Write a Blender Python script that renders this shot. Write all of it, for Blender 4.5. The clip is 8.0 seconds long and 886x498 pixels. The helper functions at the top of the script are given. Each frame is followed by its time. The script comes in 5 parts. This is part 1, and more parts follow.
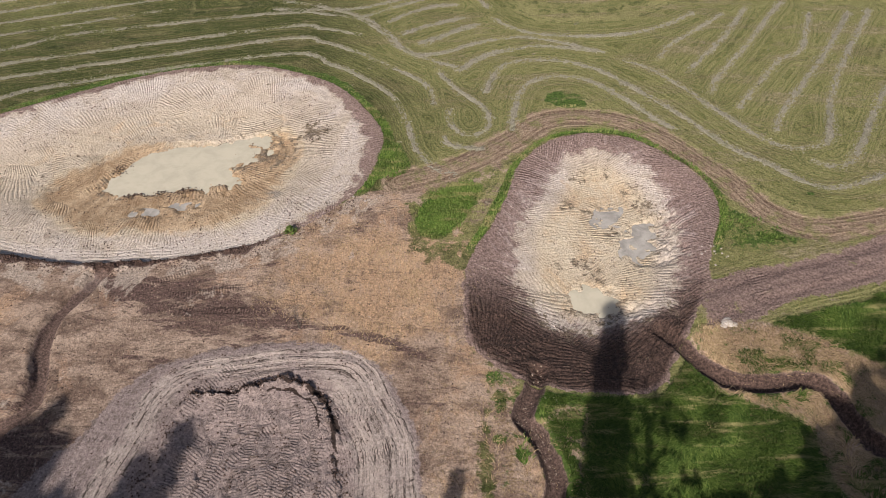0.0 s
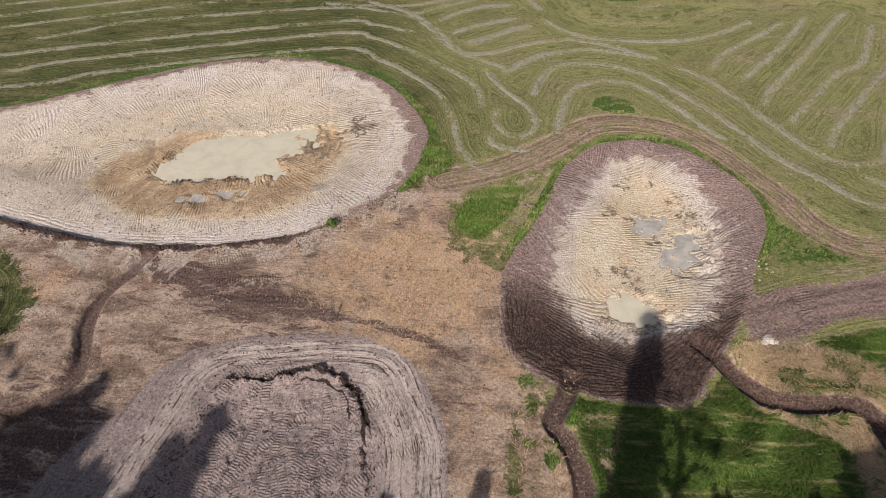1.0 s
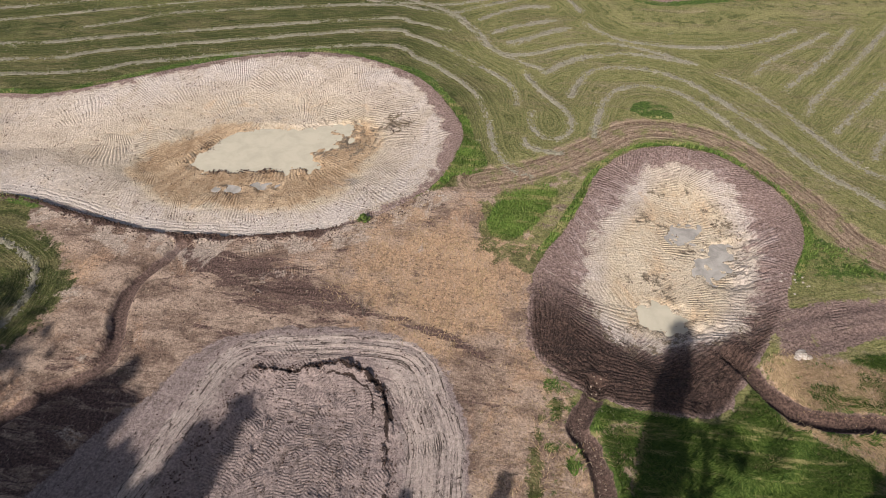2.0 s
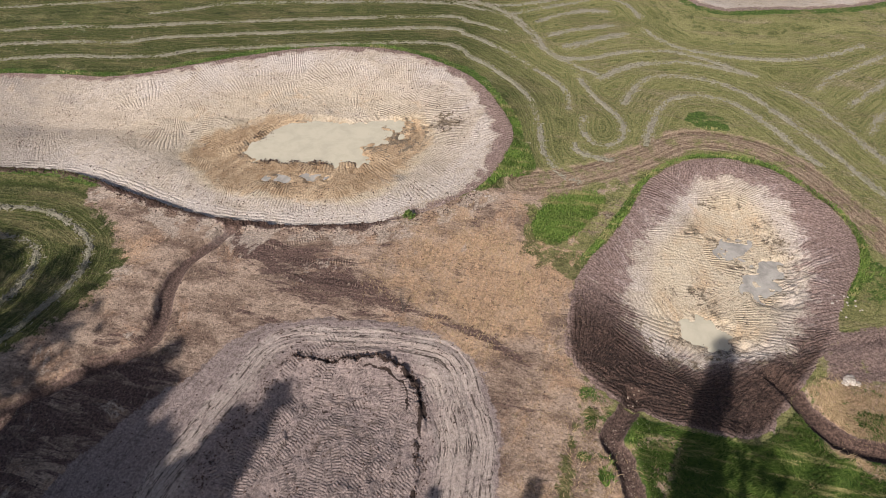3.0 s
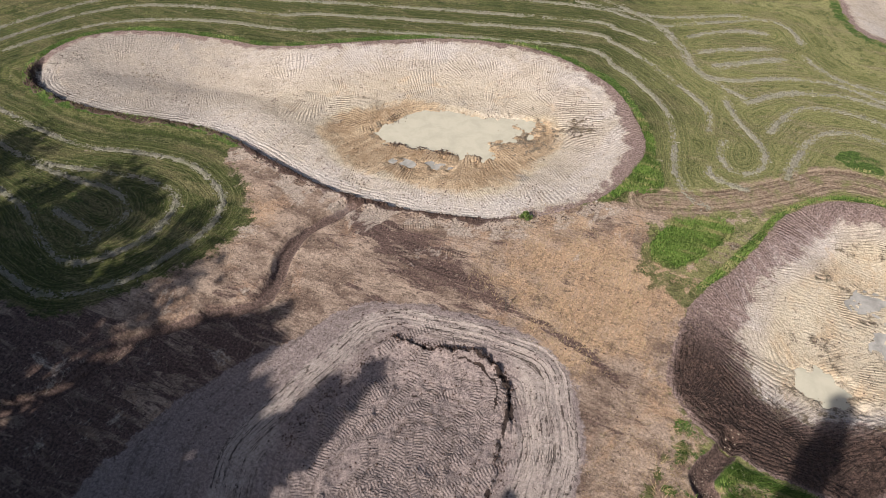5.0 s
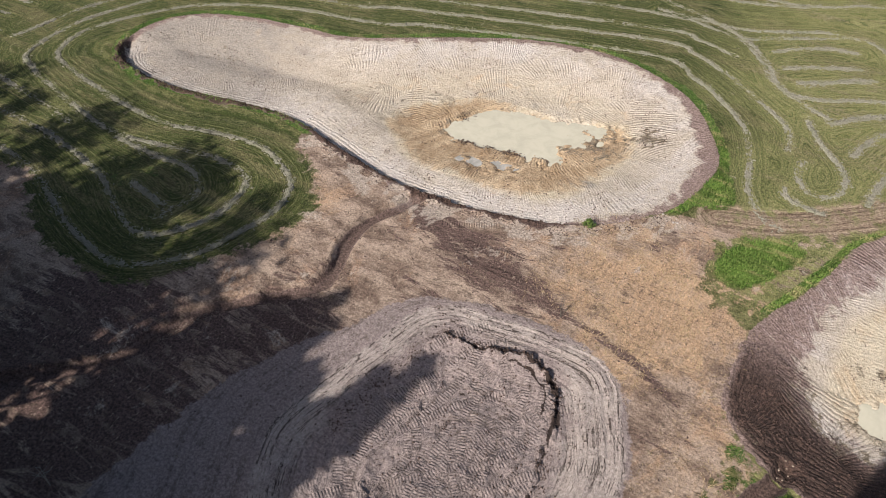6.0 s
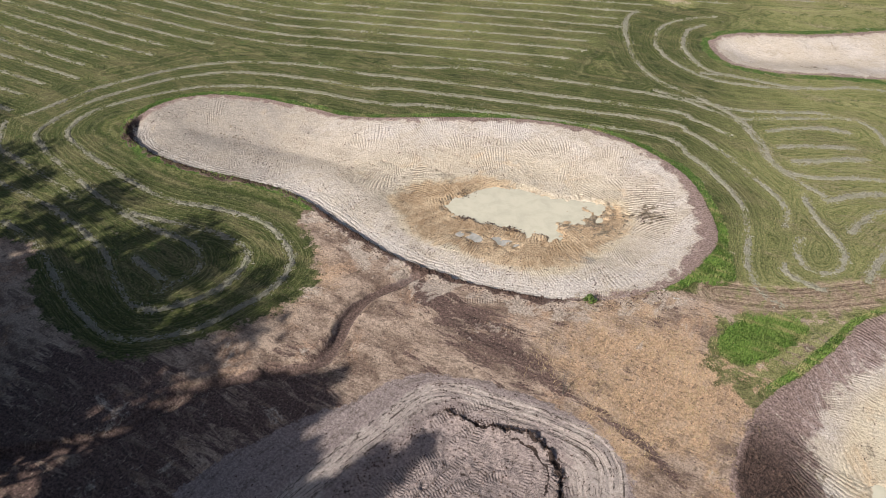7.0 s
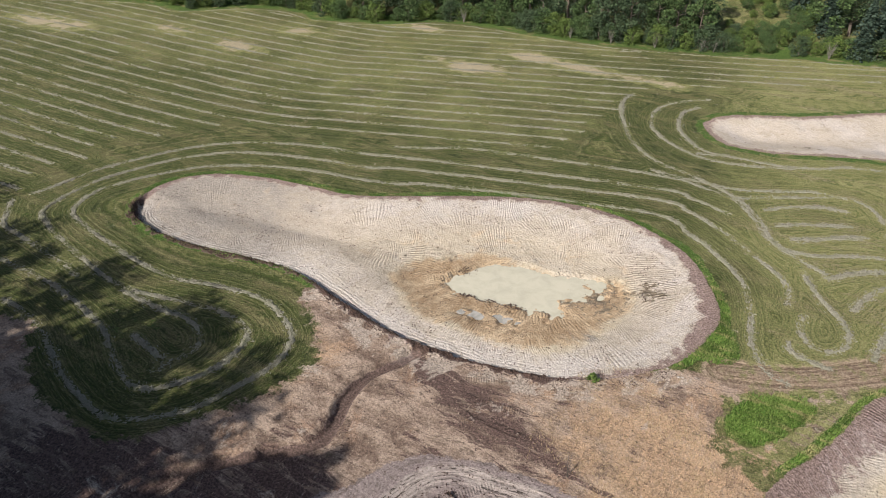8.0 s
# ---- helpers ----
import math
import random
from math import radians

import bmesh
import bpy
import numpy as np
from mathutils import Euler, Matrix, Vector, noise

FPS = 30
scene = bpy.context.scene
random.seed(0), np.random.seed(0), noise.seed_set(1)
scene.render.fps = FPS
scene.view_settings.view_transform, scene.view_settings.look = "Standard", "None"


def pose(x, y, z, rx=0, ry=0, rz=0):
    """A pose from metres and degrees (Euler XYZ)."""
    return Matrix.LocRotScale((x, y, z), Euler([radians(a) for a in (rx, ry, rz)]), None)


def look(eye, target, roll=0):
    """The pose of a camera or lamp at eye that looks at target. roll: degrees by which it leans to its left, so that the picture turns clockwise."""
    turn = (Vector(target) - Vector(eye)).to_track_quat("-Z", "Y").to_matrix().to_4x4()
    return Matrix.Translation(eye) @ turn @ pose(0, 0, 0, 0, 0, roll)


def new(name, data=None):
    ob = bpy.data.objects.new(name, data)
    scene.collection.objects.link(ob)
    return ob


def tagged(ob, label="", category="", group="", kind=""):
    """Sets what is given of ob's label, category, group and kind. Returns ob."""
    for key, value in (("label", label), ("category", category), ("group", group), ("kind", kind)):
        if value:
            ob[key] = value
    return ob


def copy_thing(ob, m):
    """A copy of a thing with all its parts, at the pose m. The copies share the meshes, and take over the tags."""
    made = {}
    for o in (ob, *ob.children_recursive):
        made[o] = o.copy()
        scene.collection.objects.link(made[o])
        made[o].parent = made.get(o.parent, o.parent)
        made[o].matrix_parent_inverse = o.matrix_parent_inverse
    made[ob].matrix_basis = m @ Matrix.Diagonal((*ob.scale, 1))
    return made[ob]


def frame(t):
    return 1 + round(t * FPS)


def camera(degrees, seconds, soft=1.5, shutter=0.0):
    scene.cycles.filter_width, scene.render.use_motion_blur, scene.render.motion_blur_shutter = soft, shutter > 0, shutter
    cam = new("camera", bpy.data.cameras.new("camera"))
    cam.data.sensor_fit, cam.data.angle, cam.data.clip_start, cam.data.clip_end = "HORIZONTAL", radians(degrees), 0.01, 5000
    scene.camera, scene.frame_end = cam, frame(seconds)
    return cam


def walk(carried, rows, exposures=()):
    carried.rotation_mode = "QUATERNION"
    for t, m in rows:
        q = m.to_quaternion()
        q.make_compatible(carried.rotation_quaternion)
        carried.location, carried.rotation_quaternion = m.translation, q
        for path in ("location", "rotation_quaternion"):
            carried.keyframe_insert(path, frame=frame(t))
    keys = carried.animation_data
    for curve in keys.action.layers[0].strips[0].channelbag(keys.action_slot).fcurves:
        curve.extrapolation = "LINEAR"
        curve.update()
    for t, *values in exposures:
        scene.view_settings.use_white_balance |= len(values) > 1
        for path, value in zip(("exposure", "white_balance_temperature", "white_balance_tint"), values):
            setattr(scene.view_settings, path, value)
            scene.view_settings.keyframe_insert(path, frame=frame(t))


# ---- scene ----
from functools import partial

# ---------------------------------------------------------------- camera
cam = camera(62.94, 8.0, soft=0.4)
EYE = (0.0, 0.0, 34.0)
walk(cam, [(t, pose(*EYE, 90 + pitch, 0, yaw)) for t, yaw, pitch in (
    (0.0, 0.0, -44.34), (0.5, 1.16, -44.37), (1.0, 4.29, -44.39), (1.2, 4.99, -44.4), (2.3, 8.80, -44.46),
    (2.5, 9.64, -44.46), (3.0, 12.43, -44.49), (3.5, 15.02, -44.54), (4.0, 15.30, -44.56), (4.2, 16.21, -44.56),
    (4.5, 19.96, -44.62), (4.7, 22.28, -44.65), (5.8, 30.15, -44.75), (6.0, 31.41, -44.78), (6.5, 31.47, -44.52),
    (6.7, 31.47, -42.8), (6.9, 31.48, -40.2), (7.0, 31.48, -38.81), (7.1, 31.49, -37.5), (7.4, 31.54, -33.7),
    (7.5, 31.55, -33.12), (8.0, 31.58, -32.68))],
    [(0.0, 0.24, 6530, 13.2), (4.0, 0.31, 6450, 12.0), (6.0, 0.48, 6320, 9.6), (8.0, 0.46, 6270, 8.0)])

# ---------------------------------------------------------------- world and sun
SUN_EL = 38.0
SHADE = Vector((0.24, 0.97, 0)).normalized()          # the way the shadows fall on the ground
world = bpy.data.worlds.new("sky")
scene.world = world
world.use_nodes = True
wn = world.node_tree
sky = wn.nodes.new("ShaderNodeTexSky")
sky.sky_type = "NISHITA"
sky.sun_disc = False
sky.dust_density = 3.0
sky.sun_elevation = radians(SUN_EL)
sky.sun_rotation = math.atan2(-SHADE.x, -SHADE.y)
wn.links.new(sky.outputs[0], wn.nodes["Background"].inputs[0])
wn.nodes["Background"].inputs[1].default_value = 0.072
sun = new("sun", bpy.data.lights.new("sun", "SUN"))
sun.data.energy, sun.data.angle, sun.data.color = 4.8, radians(0.9), (1.0, 0.93, 0.84)
sun.matrix_world = look((-SHADE.x * 50, -SHADE.y * 50, 50 * math.tan(radians(SUN_EL))), (0, 0, 0))


# ---------------------------------------------------------------- material tools
class Nodes:
    """A few short ways to write a node material."""

    def __init__(self, name, rough=0.9):
        self.m = bpy.data.materials.new(name)
        self.m.use_nodes = True
        self.t = self.m.node_tree
        self.bsdf = self.t.nodes["Principled BSDF"]
        self.bsdf.inputs["Roughness"].default_value = rough
        self.bsdf.inputs["Specular IOR Level"].default_value = 0.25
        self.pos = self.t.nodes.new("ShaderNodeTexCoord").outputs["Object"]

    def put(self, sock, v):
        if isinstance(v, bpy.types.NodeSocket):
            self.t.links.new(v, sock)
        elif isinstance(v, (tuple, list)) and sock.type == "RGBA":
            sock.default_value = (*v, 1.0)[:4]
        else:
            sock.default_value = v

    def attr(self, name, out="Color"):
        n = self.t.nodes.new("ShaderNodeAttribute")
        n.attribute_name = name
        return n.outputs[out]

    def split(self, c):
        n = self.t.nodes.new("ShaderNodeSeparateColor")
        self.put(n.inputs[0], c)
        return n.outputs

    def noise(self, scale, detail=3.0, vec=None, rough=0.55, dist=0.0):
        n = self.t.nodes.new("ShaderNodeTexNoise")
        self.put(n.inputs["Vector"], vec or self.pos)
        n.inputs["Scale"].default_value, n.inputs["Detail"].default_value = scale, detail
        n.inputs["Roughness"].default_value, n.inputs["Distortion"].default_value = rough, dist
        return n.outputs["Fac"]

    def spread(self, *args, **kwargs):
        """Noise with its full range used."""
        n = self.calc("MULTIPLY_ADD", self.noise(*args, **kwargs), 3.2, -1.1)
        return self.calc("MINIMUM", self.calc("MAXIMUM", n, 0.0), 1.0)

    def stretch(self, sx, sy, sz, turn=0.0):
        n = self.t.nodes.new("ShaderNodeMapping")
        self.put(n.inputs[0], self.pos)
        n.inputs["Scale"].default_value, n.inputs["Rotation"].default_value = (sx, sy, sz), (0, 0, radians(turn))
        return n.outputs[0]

    def vec(self, x, y, z=0.0):
        n = self.t.nodes.new("ShaderNodeCombineXYZ")
        for s, v in zip(n.inputs, (x, y, z)):
            self.put(s, v)
        return n.outputs[0]

    def calc(self, op, a, b=0.0, c=0.0):
        n = self.t.nodes.new("ShaderNodeMath")
        n.operation = op
        for s, v in zip(n.inputs, (a, b, c)):
            self.put(s, v)
        return n.outputs[0]

    def step(self, v, lo, hi, a=0.0, b=1.0):
        n = self.t.nodes.new("ShaderNodeMapRange")
        n.interpolation_type = "SMOOTHSTEP"
        for s, x in zip(n.inputs, (v, lo, hi, a, b)):
            self.put(s, x)
        return n.outputs[0]

    def mix(self, f, a, b):
        n = self.t.nodes.new("ShaderNodeMix")
        n.data_type = "RGBA"
        self.put(n.inputs[0], f)
        self.put(n.inputs[6], a)
        self.put(n.inputs[7], b)
        return n.outputs[2]

    def bump(self, height, dist, strength=1.0, normal=None):
        n = self.t.nodes.new("ShaderNodeBump")
        n.inputs["Strength"].default_value, n.inputs["Distance"].default_value = strength, dist
        self.put(n.inputs["Height"], height)
        if normal:
            self.put(n.inputs["Normal"], normal)
        return n.outputs[0]

    def random(self):
        return self.t.nodes.new("ShaderNodeNewGeometry").outputs["Random Per Island"]

    def done(self, colour, normal=None, rough=None):
        self.put(self.bsdf.inputs["Base Color"], colour)
        if normal:
            self.put(self.bsdf.inputs["Normal"], normal)
        if rough is not None:
            self.put(self.bsdf.inputs["Roughness"], rough)
        return self.m


def ground_material():
    g = Nodes("ground_soil_and_grass", 0.92)
    yard, track, topsoil, sand = (*g.split(g.attr("zone_a"))[:3], g.attr("zone_a", "Alpha"))
    wet, pit, lush, dark = (*g.split(g.attr("zone_b"))[:3], g.attr("zone_b", "Alpha"))
    gold, mud, salt, straw = (*g.split(g.attr("zone_c"))[:3], g.attr("zone_c", "Alpha"))
    lane, groove, groove_amount = g.attr("lane", "Fac"), g.attr("groove", "Fac"), g.attr("groove_amount", "Fac")
    big, mid, fine, grit = g.noise(0.09, 3), g.noise(0.6, 4), g.noise(4.0, 4), g.noise(22.0, 2)
    mul, add, sub, most = (partial(g.calc, op) for op in ("MULTIPLY", "ADD", "SUBTRACT", "MAXIMUM"))
    frac = g.spread(0.5, 10, g.stretch(0.65, 1.15, 1, 8), rough=0.74)
    frac2 = g.spread(0.33, 10, g.stretch(1.1, 0.8, 1, 30), rough=0.76, dist=0.6)
    smear = g.spread(0.9, 10, g.stretch(0.35, 1.3, 1, -6), rough=0.76, dist=0.8)
    blot = g.spread(1.6, 9, rough=0.78, dist=0.4)
    fibre = g.spread(5.0, 8, g.stretch(1, 0.28, 1, 35), rough=0.75, dist=1.5)
    fibre2 = g.spread(5.0, 8, g.stretch(0.25, 1, 1, 12), rough=0.75, dist=1.2)
    worn = g.spread(6.5, 9, rough=0.8)
    # combed marks that follow the digger's strokes
    comb = g.spread(1.0, 7, g.vec(add(mul(groove, 0.5), mul(fine, 0.7)), mul(mid, 6.0), mul(blot, 0.8)), rough=0.72)

    def near(w, f, reach, lo, hi):
        return g.step(g.calc("MULTIPLY_ADD", sub(f, 0.5), reach, w), lo, hi)

    def flecks(f, lo, hi, much):
        return mul(g.step(f, lo, hi), much)

    # mown stubble: wheel lines and streaks along the swaths
    streak = g.spread(1.0, 8, g.vec(mul(lane, 3.2), mul(mid, 3.6), mul(fine, 1.0)), rough=0.74)
    thread = g.spread(1.0, 6, g.vec(mul(lane, 9.0), mul(mid, 6.0), mul(fine, 2.0)), rough=0.72)
    rows = g.calc("SINE", g.calc("MULTIPLY_ADD", lane, 13.5, mul(mid, 4.0)))
    rows = g.step(rows, -0.2, 0.9)
    tuft = g.spread(2.6, 9, rough=0.78)
    drift = g.spread(0.3, 9, g.stretch(0.4, 1.7, 1, -14), rough=0.7, dist=0.5)
    open_ = g.step(straw, 0.0, 0.3)
    green = g.mix(streak, (0.021, 0.032, 0.006), (0.086, 0.09, 0.026))
    dryer = g.mix(streak, (0.122, 0.13, 0.037), (0.335, 0.308, 0.14))
    green = g.mix(open_, green, dryer)
    green = g.mix(flecks(drift, 0.42, 0.85, 0.6), green, g.mix(thread, (0.1, 0.082, 0.038), (0.235, 0.195, 0.1)))
    green = g.mix(mul(rows, g.step(thread, 0.2, 0.7, 0.06, 0.34)), green, (0.235, 0.228, 0.092))
    green = g.mix(flecks(thread, 0.5, 0.95, 0.4), green, (0.285, 0.268, 0.125))
    green = g.mix(flecks(thread, 0.42, 0.12, 0.7), green, (0.032, 0.056, 0.008))
    green = g.mix(flecks(tuft, 0.62, 0.95, 0.4), green, (0.06, 0.095, 0.014))
    green = g.mix(g.step(add(straw, mul(sub(add(tuft, drift), 1.0), 0.5)), 0.36, 0.8), green, (0.36, 0.3, 0.2))
    # bare yard with straw litter and mud
    earth = g.mix(g.step(frac, 0.15, 0.85), (0.18, 0.122, 0.092), (0.44, 0.33, 0.255))
    earth = g.mix(mul(near(0.0, frac2, 1.0, 0.1, 0.4), 0.6), earth, (0.29, 0.165, 0.108))
    earth = g.mix(mul(near(gold, frac2, 1.1, 0.1, 1.0), g.step(fibre, 0.1, 0.75, 0.25, 1.0)), earth, (0.53, 0.35, 0.218))
    earth = g.mix(mul(flecks(fibre2, 0.6, 0.95, 0.55), gold), earth, (0.56, 0.42, 0.28))
    mudcol = g.mix(worn, (0.062, 0.038, 0.032), (0.185, 0.12, 0.102))
    earth = g.mix(near(mud, smear, 1.3, 0.3, 0.72), earth, mudcol)
    earth = g.mix(mul(near(0.0, smear, -1.0, 0.2, 0.36), 0.55), earth, (0.1, 0.068, 0.054))
    earth = g.mix(mul(near(mul(salt, 0.6), frac2, 1.1, 0.35, 0.55), 0.75), earth, g.mix(worn, (0.33, 0.265, 0.215), (0.55, 0.47, 0.4)))
    earth = g.mix(flecks(blot, 0.34, 0.1, 0.6), earth, (0.085, 0.06, 0.048))
    earth = g.mix(flecks(g.noise(8.0, 4, rough=0.7), 0.6, 0.68, 0.75), earth, (0.07, 0.048, 0.038))
    earth = g.mix(flecks(g.noise(7.0, 4, g.stretch(1, 0.4, 1, 60), rough=0.7), 0.61, 0.7, 0.7), earth, (0.6, 0.48, 0.36))
    # topsoil
    soil = g.mix(worn, (0.18, 0.12, 0.102), (0.335, 0.245, 0.22))
    soil = g.mix(mul(near(salt, comb, 1.0, 0.3, 1.0), 0.8), soil, (0.45, 0.36, 0.335))
    soil = g.mix(flecks(streak, 0.6, 0.95, 0.45), soil, (0.4, 0.3, 0.25))
    soil = g.mix(flecks(streak, 0.35, 0.05, 0.55), soil, (0.07, 0.046, 0.037))
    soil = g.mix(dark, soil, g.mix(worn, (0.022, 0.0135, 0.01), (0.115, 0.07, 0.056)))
    # sand of the dug basins: pale, cream lower down, tan round the water
    basin = g.mix(frac, (0.43, 0.358, 0.285), (0.62, 0.53, 0.44))
    basin = g.mix(g.step(wet, 0.08, 0.34), basin, g.mix(frac, (0.52, 0.425, 0.305), (0.68, 0.585, 0.45)))
    basin = g.mix(mul(near(salt, frac2, 0.9, 0.15, 0.95), 0.75), basin, g.mix(worn, (0.56, 0.49, 0.45), (0.69, 0.625, 0.585)))
    basin = g.mix(flecks(comb, 0.34, 0.05, 0.3), basin, (0.33, 0.262, 0.205))
    basin = g.mix(flecks(blot, 0.8, 0.95, 0.7), basin, (0.17, 0.125, 0.095))
    basin = g.mix(flecks(smear, 0.3, 0.05, 0.35), basin, (0.3, 0.25, 0.21))
    basin = g.mix(mul(near(mud, frac, 0.9, 0.1, 1.0), 0.75), basin, g.mix(worn, (0.22, 0.186, 0.16), (0.36, 0.32, 0.285)))
    tan_ = g.mix(g.step(add(mul(frac2, 0.6), mul(comb, 0.4)), 0.2, 0.8), (0.32, 0.205, 0.112), (0.58, 0.43, 0.28))
    basin = g.mix(mul(near(wet, frac2, 0.9, 0.25, 0.8), 0.95), basin, tan_)
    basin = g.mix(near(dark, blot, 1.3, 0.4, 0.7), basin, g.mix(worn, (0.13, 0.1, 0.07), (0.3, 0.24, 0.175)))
    # clay of the pit
    clay = g.mix(worn, (0.215, 0.168, 0.157), (0.36, 0.292, 0.275))
    clay = g.mix(mul(near(salt, frac, 1.0, 0.3, 1.1), 0.75), clay, (0.46, 0.39, 0.35))
    clay = g.mix(flecks(streak, 0.5, 0.1, 0.6), clay, (0.12, 0.09, 0.08))
    clay = g.mix(flecks(blot, 0.3, 0.08, 0.55), clay, (0.085, 0.062, 0.055))
    across = g.noise(1.0, 2, g.vec(g.calc("MULTIPLY_ADD", fine, 0.5, mul(lane, 5.2)), mul(mid, 1.6), mul(big, 2.0)))
    slope = mul(pit, g.step(salt, 0.3, 0.8))
    seam = mul(g.step(g.calc("ABSOLUTE", sub(across, 0.5)), 0.035, 0.008), mul(slope, g.step(g.noise(0.9, 7, rough=0.78), 0.46, 0.52)))
    clay = g.mix(mul(seam, 0.9), clay, (0.06, 0.043, 0.036))
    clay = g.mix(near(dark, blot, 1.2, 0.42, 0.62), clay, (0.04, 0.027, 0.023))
    lushcol = g.mix(g.step(fine, 0.3, 0.7), (0.034, 0.074, 0.01), (0.095, 0.145, 0.03))
    lushcol = g.mix(flecks(frac, 0.5, 0.95, 0.75), lushcol, (0.235, 0.19, 0.095))
    ruts = g.mix(g.step(streak, 0.15, 0.85), (0.15, 0.098, 0.068), (0.4, 0.3, 0.215))
    ruts = g.mix(flecks(fibre, 0.4, 0.9, 0.5), ruts, (0.42, 0.33, 0.235))
    jag = mul(sub(g.spread(0.8, 10, rough=0.76), 0.5), 0.95)

    def edge(w, lo=0.38, hi=0.62, more=None):
        return g.step(add(w, more if more else jag), lo, hi)

    torn = add(mul(jag, 0.85), mul(sub(comb, 0.5), 0.45))
    col = g.mix(edge(yard), green, earth)
    col = g.mix(edge(lush), col, lushcol)
    col = g.mix(edge(track, 0.3, 0.8), col, ruts)
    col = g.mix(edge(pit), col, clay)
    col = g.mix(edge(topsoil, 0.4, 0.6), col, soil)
    col = g.mix(edge(sand, 0.3, 0.7, torn), col, basin)
    trench = mul(dark, sub(1.0, most(sand, most(pit, topsoil))))
    col = g.mix(g.step(trench, 0.25, 0.55), col, soil)
    col = g.mix(flecks(grit, 0.4, 0.7, 0.12), col, (0.02, 0.015, 0.01))
    n = g.t.nodes.new("ShaderNodeVectorMath")
    n.operation = "SCALE"
    g.put(n.inputs[0], col)
    g.put(n.inputs["Scale"], g.step(worn, 0.0, 1.0, g.calc("MULTIPLY_ADD", most(sand, pit), 0.16, 0.6), g.calc("MULTIPLY_ADD", most(sand, pit), -0.16, 1.38)))
    col = n.outputs[0]
    # tooth marks of the digger, crawler treads, clods and stubble as relief
    dug = most(sand, topsoil)
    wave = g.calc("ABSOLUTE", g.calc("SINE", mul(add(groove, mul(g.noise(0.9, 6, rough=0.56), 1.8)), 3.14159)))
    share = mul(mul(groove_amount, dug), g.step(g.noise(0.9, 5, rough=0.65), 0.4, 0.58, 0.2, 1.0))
    ridge = mul(mul(wave, g.calc("MULTIPLY_ADD", dark, 1.2, 1.0)), share)
    bars = g.calc("SINE", mul(g.attr("tread", "Fac"), 6.2832))
    bars = mul(bars, g.attr("tread_amount", "Fac"))
    # shade of the groove bottoms, mixed into the colour; stronger in wet sand
    groove_shade = mul(g.step(wave, 0.5, 0.05), mul(share, g.calc("MULTIPLY_ADD", wet, 0.3, 0.45)))
    col = g.mix(groove_shade, col, g.mix(0.7, col, (0.045, 0.03, 0.022)))
    n = g.bump(ridge, 0.075)
    n = g.bump(bars, 0.034, 1.0, n)
    n = g.bump(mul(pit, sub(across, seam)), 0.12, 0.9, n)
    n = g.bump(mul(rows, sub(1.0, most(dug, most(pit, yard)))), 0.025, 0.7, n)
    n = g.bump(g.noise(2.4, 7, rough=0.7), 0.14, 0.8, n)
    n = g.bump(worn, 0.04, 0.9, n)
    n = g.bump(grit, 0.02, 0.6, n)
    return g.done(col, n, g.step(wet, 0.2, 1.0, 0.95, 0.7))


def water_material(name, colour, shoal=0.86):
    g = Nodes(name, 0.08)
    g.bsdf.inputs["Specular IOR Level"].default_value = 0.5
    f = g.noise(0.9, 7, rough=0.65, dist=0.4)
    col = g.mix(g.step(f, 0.35, 0.7), colour, tuple(c * shoal for c in colour))
    return g.done(col, g.bump(g.noise(6.0, 2), 0.004, 0.3))


def hay_material():
    g = Nodes("cut_hay", 0.9)
    f, h = g.noise(18.0, 5, rough=0.7, dist=0.5), g.noise(1.1, 3)
    col = g.mix(g.step(f, 0.36, 0.64), (0.1, 0.092, 0.062), (0.31, 0.288, 0.225))
    col = g.mix(g.calc("MULTIPLY", g.random(), 0.7), col, g.mix(g.step(f, 0.3, 0.7), (0.28, 0.26, 0.2), (0.5, 0.47, 0.39)))
    col = g.mix(g.calc("MULTIPLY", g.step(h, 0.45, 0.75), 0.6), col, (0.17, 0.18, 0.085))
    return g.done(col, g.bump(f, 0.1, 0.9))


def plain_material(name, low, high, scale=6.0, rough=0.9, relief=0.03, islands=0.0):
    g = Nodes(name, rough)
    f = g.noise(scale, 4)
    col = g.mix(g.step(f, 0.3, 0.7), low, high)
    if islands:
        col = g.mix(g.calc("MULTIPLY", g.random(), islands), col, tuple(c * 1.8 for c in high))
    return g.done(col, g.bump(f, relief, 0.7))


def leaf_material(name, low, high, patchy=None, lodged=True):
    g = Nodes(name, 0.7)
    g.bsdf.inputs["Specular IOR Level"].default_value = 0.12
    col = g.mix(g.random(), low, high)
    if patchy:
        col = g.mix(g.calc("MULTIPLY", g.spread(0.45, 6, rough=0.65), 0.8), col, g.mix(g.random(), *patchy))
    if patchy and lodged:
        col = g.mix(g.step(g.spread(0.8, 6, g.stretch(0.28, 1.7, 1, 16), rough=0.68), 0.55, 0.9), col, (0.24, 0.22, 0.095))
    return g.done(col)


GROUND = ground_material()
SILT = water_material("silty_water", (0.5, 0.46, 0.36))
GREY_WATER = water_material("grey_water", (0.4, 0.375, 0.34), 0.6)
HAY = hay_material()
BARK = plain_material("bark", (0.07, 0.055, 0.045), (0.17, 0.14, 0.115), 9.0)
DEAD = plain_material("dead_wood", (0.2, 0.18, 0.155), (0.38, 0.35, 0.31), 12.0)
DRIFT = plain_material("grey_twigs", (0.13, 0.115, 0.1), (0.24, 0.22, 0.195), 12.0)
DARK_TWIG = plain_material("dark_twig", (0.05, 0.04, 0.035), (0.11, 0.09, 0.075), 12.0)
STONE = plain_material("pale_limestone", (0.28, 0.24, 0.205), (0.5, 0.45, 0.4), 7.0)
